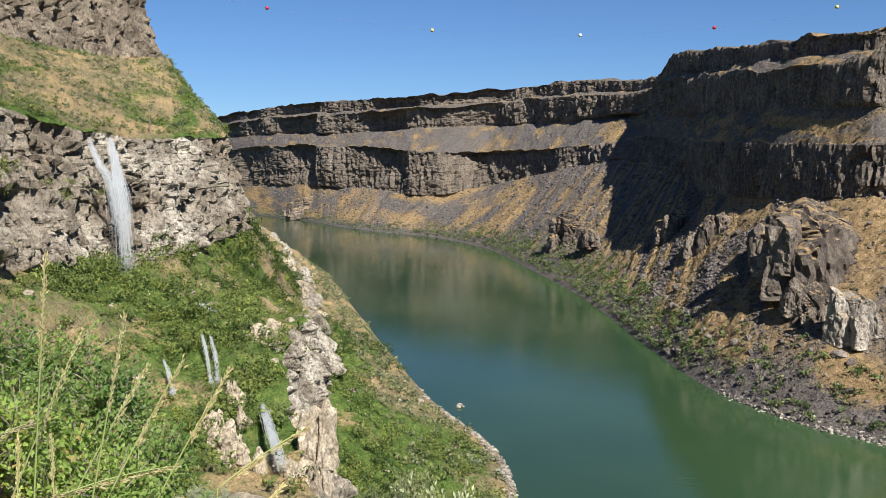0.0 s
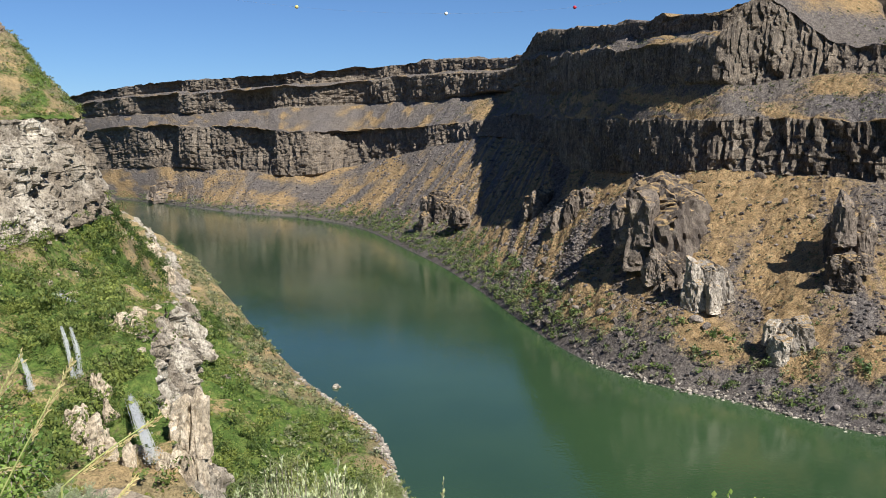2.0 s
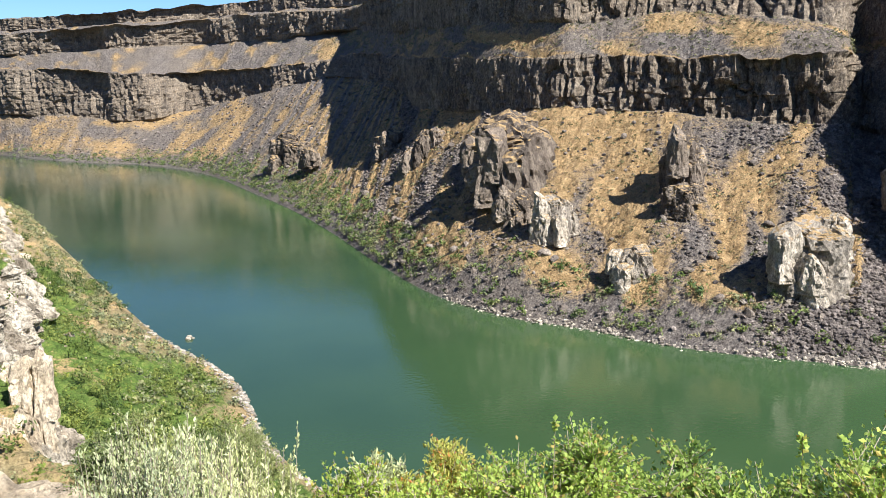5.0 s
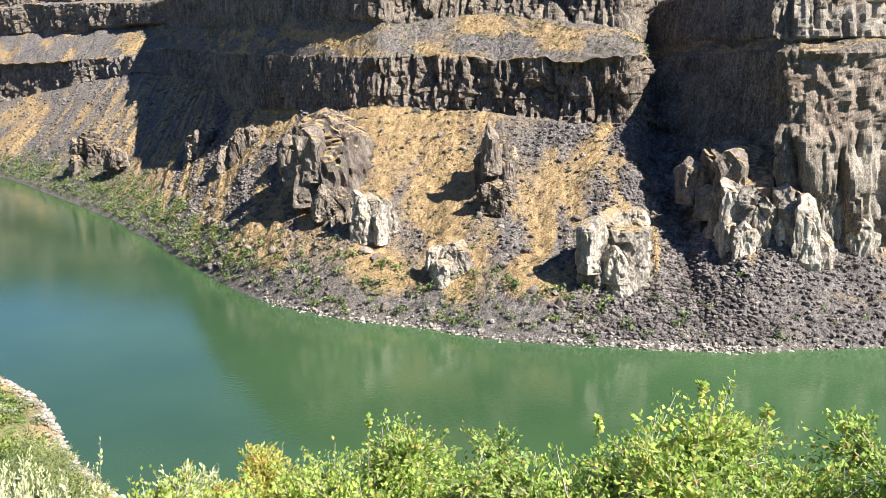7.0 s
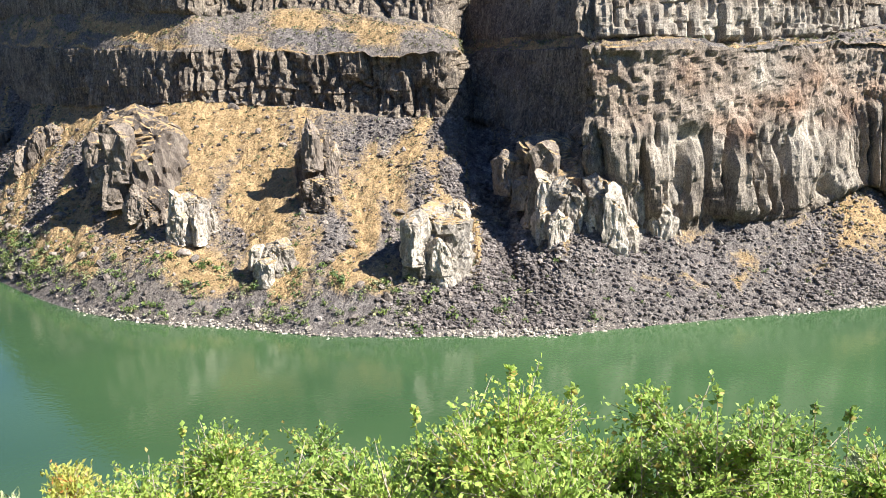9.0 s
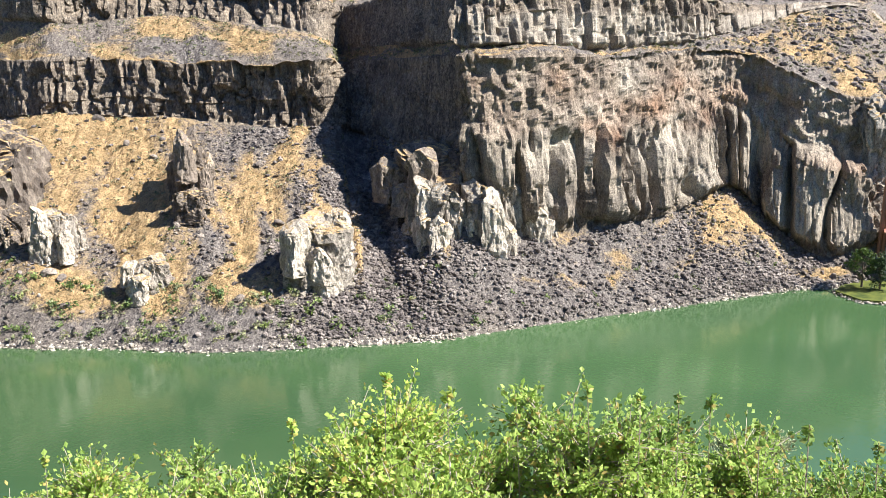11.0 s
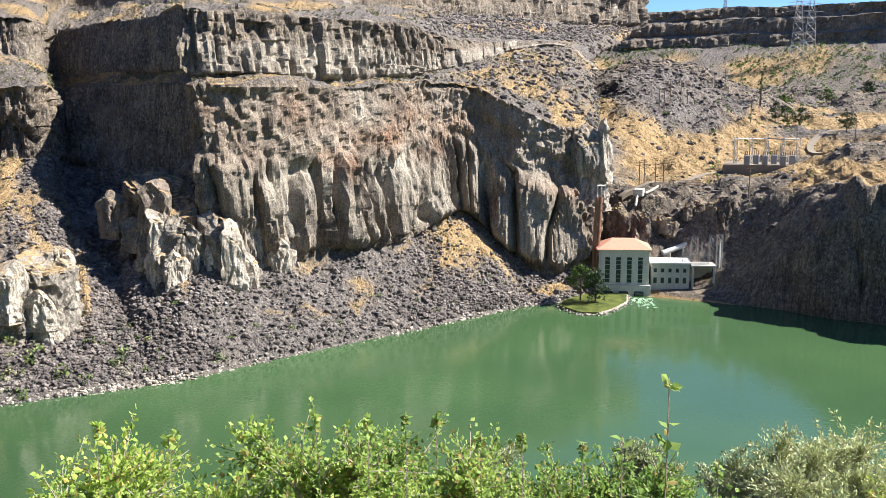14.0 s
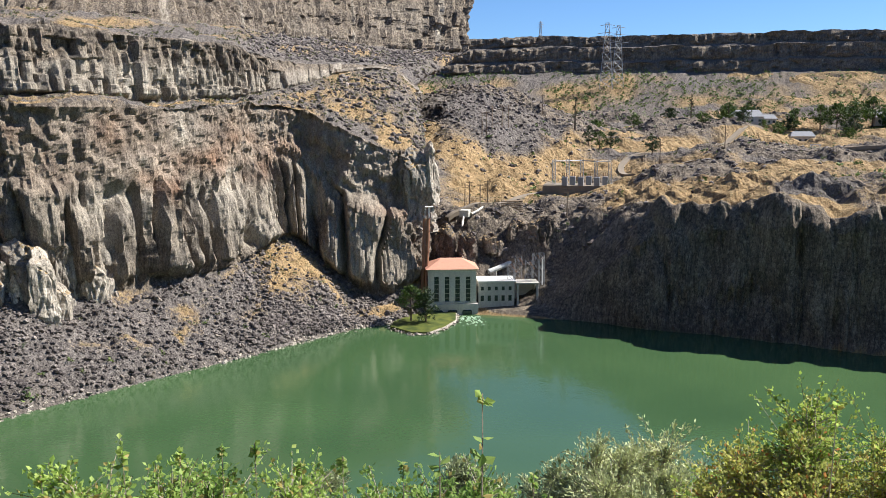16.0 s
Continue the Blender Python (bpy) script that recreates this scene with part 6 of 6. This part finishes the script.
def shrub(az, el, dist, radius, leaf_mat, label, category="shrub", name="shrub", twigs=230, leaves=30, leaf=0.024, tall=1.0, narrow=0.72, seed=0, upright=0.0, group="shrubs at the viewpoint"):
    """Stems from the ground fan out into leafy twigs; its top shows at (az, el)."""
    rr = np.random.default_rng(900 + seed)
    top = polar(az, el, dist)
    x, y = top.x, top.y
    gz = min(slope_z(x, y), top.z - 0.5)
    ob = thing(name, pose(x, y, gz - 0.05), label, category, group)
    H = top.z - gz
    cz = H - radius * tall
    if upright > 1.5:                             # plumes: straight shoots from the ground
        tip = np.c_[rr.normal(0, radius * 0.55, (twigs, 2)), H * rr.uniform(0.6, 1.0, twigs)]
        root = np.c_[tip[:, :2] * 0.5, np.zeros(twigs)]
        bend = root * 0.4 + tip * [0.8, 0.8, 0.5] * 0.6 + root * 0.2
        start = 0.75
    else:                                         # lobes of short twigs round the heads of a few stems
        lobes = rr.normal(size=(9, 3))
        lobes[:, 2] = np.abs(lobes[:, 2]) * 0.8 - 0.3
        lobes = lobes / np.linalg.norm(lobes, axis=1)[:, None] * radius * rr.uniform(0.35, 0.8, (9, 1))
        hub = lobes[rr.integers(0, 9, twigs)] * [1, 1, tall] + [0, 0, cz]
        d = rr.normal(size=(twigs, 3))
        d[:, 2] += 0.45 + upright
        d /= np.linalg.norm(d, axis=1)[:, None]
        reach = radius * rr.uniform(0.25, 0.55, (twigs, 1)) * (1 + 0.5 * (rr.random((twigs, 1)) > 0.93))
        root = hub - d * reach * 0.2
        tip = hub + d * reach
        tip[:, 2] = np.minimum(tip[:, 2], H * 1.0 + 0.06)
        bend = (root + tip) / 2 + rr.normal(0, 0.03, (twigs, 3))
        start = 0.95
    u = np.linspace(0, 1, 3)[None, :, None]
    curve = (1 - u) ** 2 * root[:, None] + 2 * u * (1 - u) * bend[:, None] + u ** 2 * tip[:, None]
    lines = [(c, np.linspace(0.004, 0.0012, 3)) for c in curve]
    if upright <= 1.5:
        for q in lobes * [1, 1, tall] + [0, 0, cz]:
            foot_q = np.array([rr.normal(0, 0.08), rr.normal(0, 0.08), 0.0])
            lines.append(([foot_q, foot_q * 0.6 + q * [0.2, 0.2, 0.55], q * [0.8, 0.8, 0.9], q], np.array([0.016, 0.012, 0.008, 0.005])))
    part("branchwork", tubes("branchwork", lines, TWIG, 3), TWIG, ob)
    uu = 1 - start * rr.random((twigs, leaves)) ** 1.2
    uu = uu[..., None]
    lp = (1 - uu) ** 2 * root[:, None] + 2 * uu * (1 - uu) * bend[:, None] + uu ** 2 * tip[:, None]
    lp = lp + rr.normal(0, leaf * max(0.25, 0.5 - 0.3 * upright), lp.shape)
    ld = (tip - root)[:, None] / (np.linalg.norm(tip - root, axis=1)[:, None, None] + 1e-9) + rr.normal(0, 0.85 - 0.4 * min(1, upright), lp.shape) + [0, 0, 0.2]
    v, f = leaves_on(lp.reshape(-1, 3), ld.reshape(-1, 3), leaf, rr, narrow)
    part("foliage", mesh_from("foliage", v, f), leaf_mat, ob)
    return ob


GREEN_LABEL = "bright green leafy currant bush below the viewpoint"
k = 0
for az, el, dist, rad, mat_l in (
        (10.5, -23.6, 4.2, 0.42, LEAF_DEEP), (19.4, -22.2, 4.3, 0.5, LEAF_GREEN), (24.5, -21.9, 3.8, 0.45, LEAF_GREEN), (29.2, -22.5, 3.6, 0.42, LEAF_GREEN), (33.6, -23.0, 3.7, 0.42, LEAF_GREEN),
        (37.6, -21.9, 3.4, 0.4, LEAF_GREEN), (41.8, -21.0, 3.3, 0.42, LEAF_GREEN), (46.0, -19.2, 3.0, 0.42, LEAF_GREEN), (50.3, -20.4, 3.2, 0.42, LEAF_GREEN), (54.6, -20.6, 3.3, 0.42, LEAF_GREEN),
        (58.5, -20.1, 3.2, 0.42, LEAF_GREEN), (62.6, -21.0, 3.4, 0.4, LEAF_GREEN), (66.6, -21.4, 3.5, 0.4, LEAF_GREEN), (71.0, -21.8, 3.4, 0.38, LEAF_GREEN), (75.0, -22.4, 3.2, 0.36, LEAF_GREEN),
        (79.3, -22.4, 3.2, 0.36, LEAF_GREEN), (83.6, -22.4, 3.2, 0.36, LEAF_GREEN), (88.0, -22.6, 3.2, 0.36, LEAF_GREEN), (92.5, -22.6, 3.3, 0.36, LEAF_GREEN),
        (97.9, -18.4, 4.8, 0.5, LEAF_DEEP), (101.2, -17.2, 4.5, 0.5, LEAF_RED), (106.0, -13.9, 4.7, 0.62, LEAF_DEEP), (103.6, -16.4, 4.6, 0.45, LEAF_RED), (109, -17.0, 4.5, 0.5, LEAF_GREEN), (14.6, -24.3, 3.9, 0.42, LEAF_GREEN), (31.5, -25.0, 3.2, 0.4, LEAF_GREEN),
        (52.0, -23.5, 2.8, 0.4, LEAF_GREEN), (60.5, -23.5, 2.9, 0.4, LEAF_GREEN), (22.0, -25.0, 3.4, 0.4, LEAF_GREEN), (40.0, -24.5, 2.9, 0.4, LEAF_GREEN)):
    shrub(az, el, dist, rad, mat_l, {"turning_leaf": "bush with yellow and reddening leaves below the viewpoint", "deep_green_leaf": "dark green leafy bush below the viewpoint"}.get(mat_l.name, GREEN_LABEL), seed=k)
    k += 1
# tall leafy bush beside the viewpoint
for az, el, dist, rad in ((-27.5, -5.6, 5.4, 0.62), (-24.6, -8.2, 5.0, 0.6), (-21.8, -12.0, 4.6, 0.55), (-26.4, -12.5, 4.0, 0.55), (-19.3, -15.6, 4.2, 0.45), (-23.5, -16.0, 3.8, 0.5), (-30.0, -8.0, 4.6, 0.6)):
    shrub(az, el, dist, rad, LEAF_GREEN, "tall leafy green bush beside the viewpoint", twigs=300, leaves=34, leaf=0.027, tall=1.15, seed=k, narrow=0.7)
    k += 1
# pale upright sage and grey sagebrush
for az, el, dist, rad in ((-1.4, -19.7, 4.4, 0.22), (-0.2, -20.6, 4.2, 0.24), (1.6, -21.0, 4.3, 0.26), (3.6, -21.6, 4.7, 0.26), (-2.6, -21.6, 4.6, 0.24)):
    shrub(az, el, dist, rad, LEAF_PALE, "pale silvery sagebrush with upright plumes", "sagebrush", "sagebrush_bush", 120, 100, 0.03, 1.7, 0.4, seed=k, upright=2.2, group="sagebrush at the viewpoint")
    k += 1
for az, el, dist, rad, mat_l in ((90.4, -19.4, 5.2, 0.5, LEAF_GREY), (94.0, -18.8, 5.6, 0.56, LEAF_GREY), (92.2, -21.5, 5.0, 0.5, LEAF_GREY), (86.8, -21.4, 5.5, 0.35, LEAF_GREY), (79.8, -21.6, 6.0, 0.3, LEAF_GREY), (69.5, -22.2, 6, 0.32, LEAF_GREY),
                                 (13.2, -24.2, 4.6, 0.3, LEAF_GREY), (16.6, -23.4, 4.6, 0.34, LEAF_RED), (-15.4, -19.6, 12, 0.6, LEAF_GREY)):
    shrub(az, el, dist, rad, mat_l, "round grey-green sagebrush on the slope", "sagebrush", "sagebrush_bush", 220, 42, 0.031, 0.85, 0.42, seed=k, upright=0.5, group="sagebrush at the viewpoint")
    k += 1
# junipers lower on the slope
JUNIPER = leaf_material("juniper_needles", (0.13, 0.165, 0.062), (0.25, 0.285, 0.12), 0.2)
for az, el, dist, rad in ((-3.6, -18.7, 14, 0.85), (-1.6, -19.8, 22, 1.2), (2.0, -19.8, 26, 1.4), (4.0, -20.6, 28, 1.3), (5.6, -21.8, 24, 1.2)):
    shrub(az, el, dist, rad, JUNIPER, "dense olive-green juniper lower on the slope", "shrub", "shrub", 240, 44, 0.06, 1.2, 0.5, seed=k)
    k += 1


def sprig(az, el, dist, leaf_count, seed):
    """A single tall shoot with a few broad leaves."""
    rr = np.random.default_rng(seed)
    top = polar(az, el, dist)
    gz = slope_z(top.x, top.y)
    ob = thing("leafy_shoot", pose(top.x, top.y, gz - 0.05), "single tall shoot with a few broad leaves", "shoot", "shoots")
    H = top.z - gz
    zz = np.linspace(0, H, 14)
    line = np.c_[0.02 * np.sin(zz * 2.3 + seed), 0.02 * np.cos(zz * 1.7), zz]
    part("stem", tubes("stem", [(line, np.linspace(0.006, 0.0018, 14))], TWIG, 4), TWIG, ob)
    at = np.concatenate([H - rr.random(leaf_count // 2) * 0.05, H - 0.05 - rr.random(leaf_count - leaf_count // 2) * 0.32])
    lp = np.c_[0.02 * np.sin(at * 2.3 + seed), 0.02 * np.cos(at * 1.7), at]
    v, f = leaves_on(lp, rr.normal(size=(leaf_count, 3)) * [1, 1, 0.5] + [0, 0, 0.3], 0.042 if leaf_count < 20 else 0.026, rr, 0.8)
    part("leaves", mesh_from("leaves", v, f), LEAF_GREEN, ob)


for j, (az, el, dist, n_l) in enumerate(((80.3, -16.5, 2.6, 16), (77.6, -20.2, 2.7, 9), (71.6, -20.4, 3.0, 44), (45.6, -18.4, 2.9, 60), (64.0, -19.6, 3.2, 50), (39.5, -21.2, 3.2, 50), (58.5, -19.2, 3.0, 56), (103.0, -16.0, 4.2, 40), (66.2, -19.4, 3.4, 50), (25.0, -21.3, 3.7, 50), (61.6, -19.6, 3.0, 50), (49.4, -19.8, 3.0, 50), (54.0, -19.9, 3.1, 50), (75.3, -21.0, 3.1, 44), (69.0, -20.6, 3.2, 44), (84.0, -21.6, 3.2, 40))):
    sprig(az, el, dist, n_l, 300 + j)

# dry grass stalks close to the eye
for j, (a0, e0, a1, e1, dist, head) in enumerate((
        (-25.9, -19.4, -24.7, -5.4, 1.7, 0.13), (-22.6, -19.9, -20.3, -9.2, 1.8, 0.12), (-23.7, -19.7, -19.1, -12.4, 1.9, 0.09), (-21.7, -20.0, -16.9, -12.2, 1.8, 0.12), (-18.7, -20.4, -14.0, -12.9, 1.7, 0.10),
        (-15.0, -20.2, -9.0, -16.8, 1.6, 0.10), (-28.6, -16.0, -25.8, -15.1, 1.6, 0.06), (-27.1, -19.2, -22.7, -9.8, 2.0, 0.16), (-24.8, -19.6, -24.8, -15.9, 1.9, 0.1), (-11.9, -21.4, -10.7, -20.3, 1.7, 0.05), (-26.9, -21.0, -26.6, -15.5, 2.2, 0.1),
        (-24.5, -19.5, -17.5, -18.6, 1.8, 0.16))):
    rr = np.random.default_rng(j + 70)
    a, b = np.array(polar(a0, e0, dist)), np.array(polar(a1, e1, dist * 1.03))
    ob = thing("grass_stalk", pose(0, 0, 0), "dry tan grass stalk with a slender seed head", "grass stalk", "grass stalks")
    root = np.array([a[0] - (b - a)[0] * 0.4, a[1] - (b - a)[1] * 0.4, slope_z(a[0], a[1]) - 0.05])
    ctrl = a + np.array([0, 0, -0.12])
    low = np.array([(1 - u) ** 2 * root + 2 * u * (1 - u) * (root * 0.3 + ctrl * 0.7 + [0, 0, -0.1]) + u ** 2 * a for u in np.linspace(0, 1, 10)])
    sag = np.array([0, 0, -1.0]) * 0.04 * np.linalg.norm((b - a)[:2])
    upc = np.array([a * (1 - u) + b * u - sag * 4 * u * (1 - u) for u in np.linspace(0, 1, 16)])
    line = np.concatenate([low, upc[1:]])
    part("stem", tubes("stem", [(line, np.linspace(0.0022, 0.0012, len(line)))], GREEN_STEM, 4), GREEN_STEM, ob)
    axis = (b - a) / np.linalg.norm(b - a)
    n_s = int(60 + head * 700)
    tt = rr.random(n_s)
    sp = b - axis * (tt * head * 1.6)[:, None] + rr.normal(0, 0.0018, (n_s, 3))
    sd = axis + rr.normal(0, 0.28, (n_s, 3))
    v, f = leaves_on(sp, sd, 0.012, rr, 0.3)
    part("seed_head", mesh_from("seed_head", v, f), STRAW, ob)
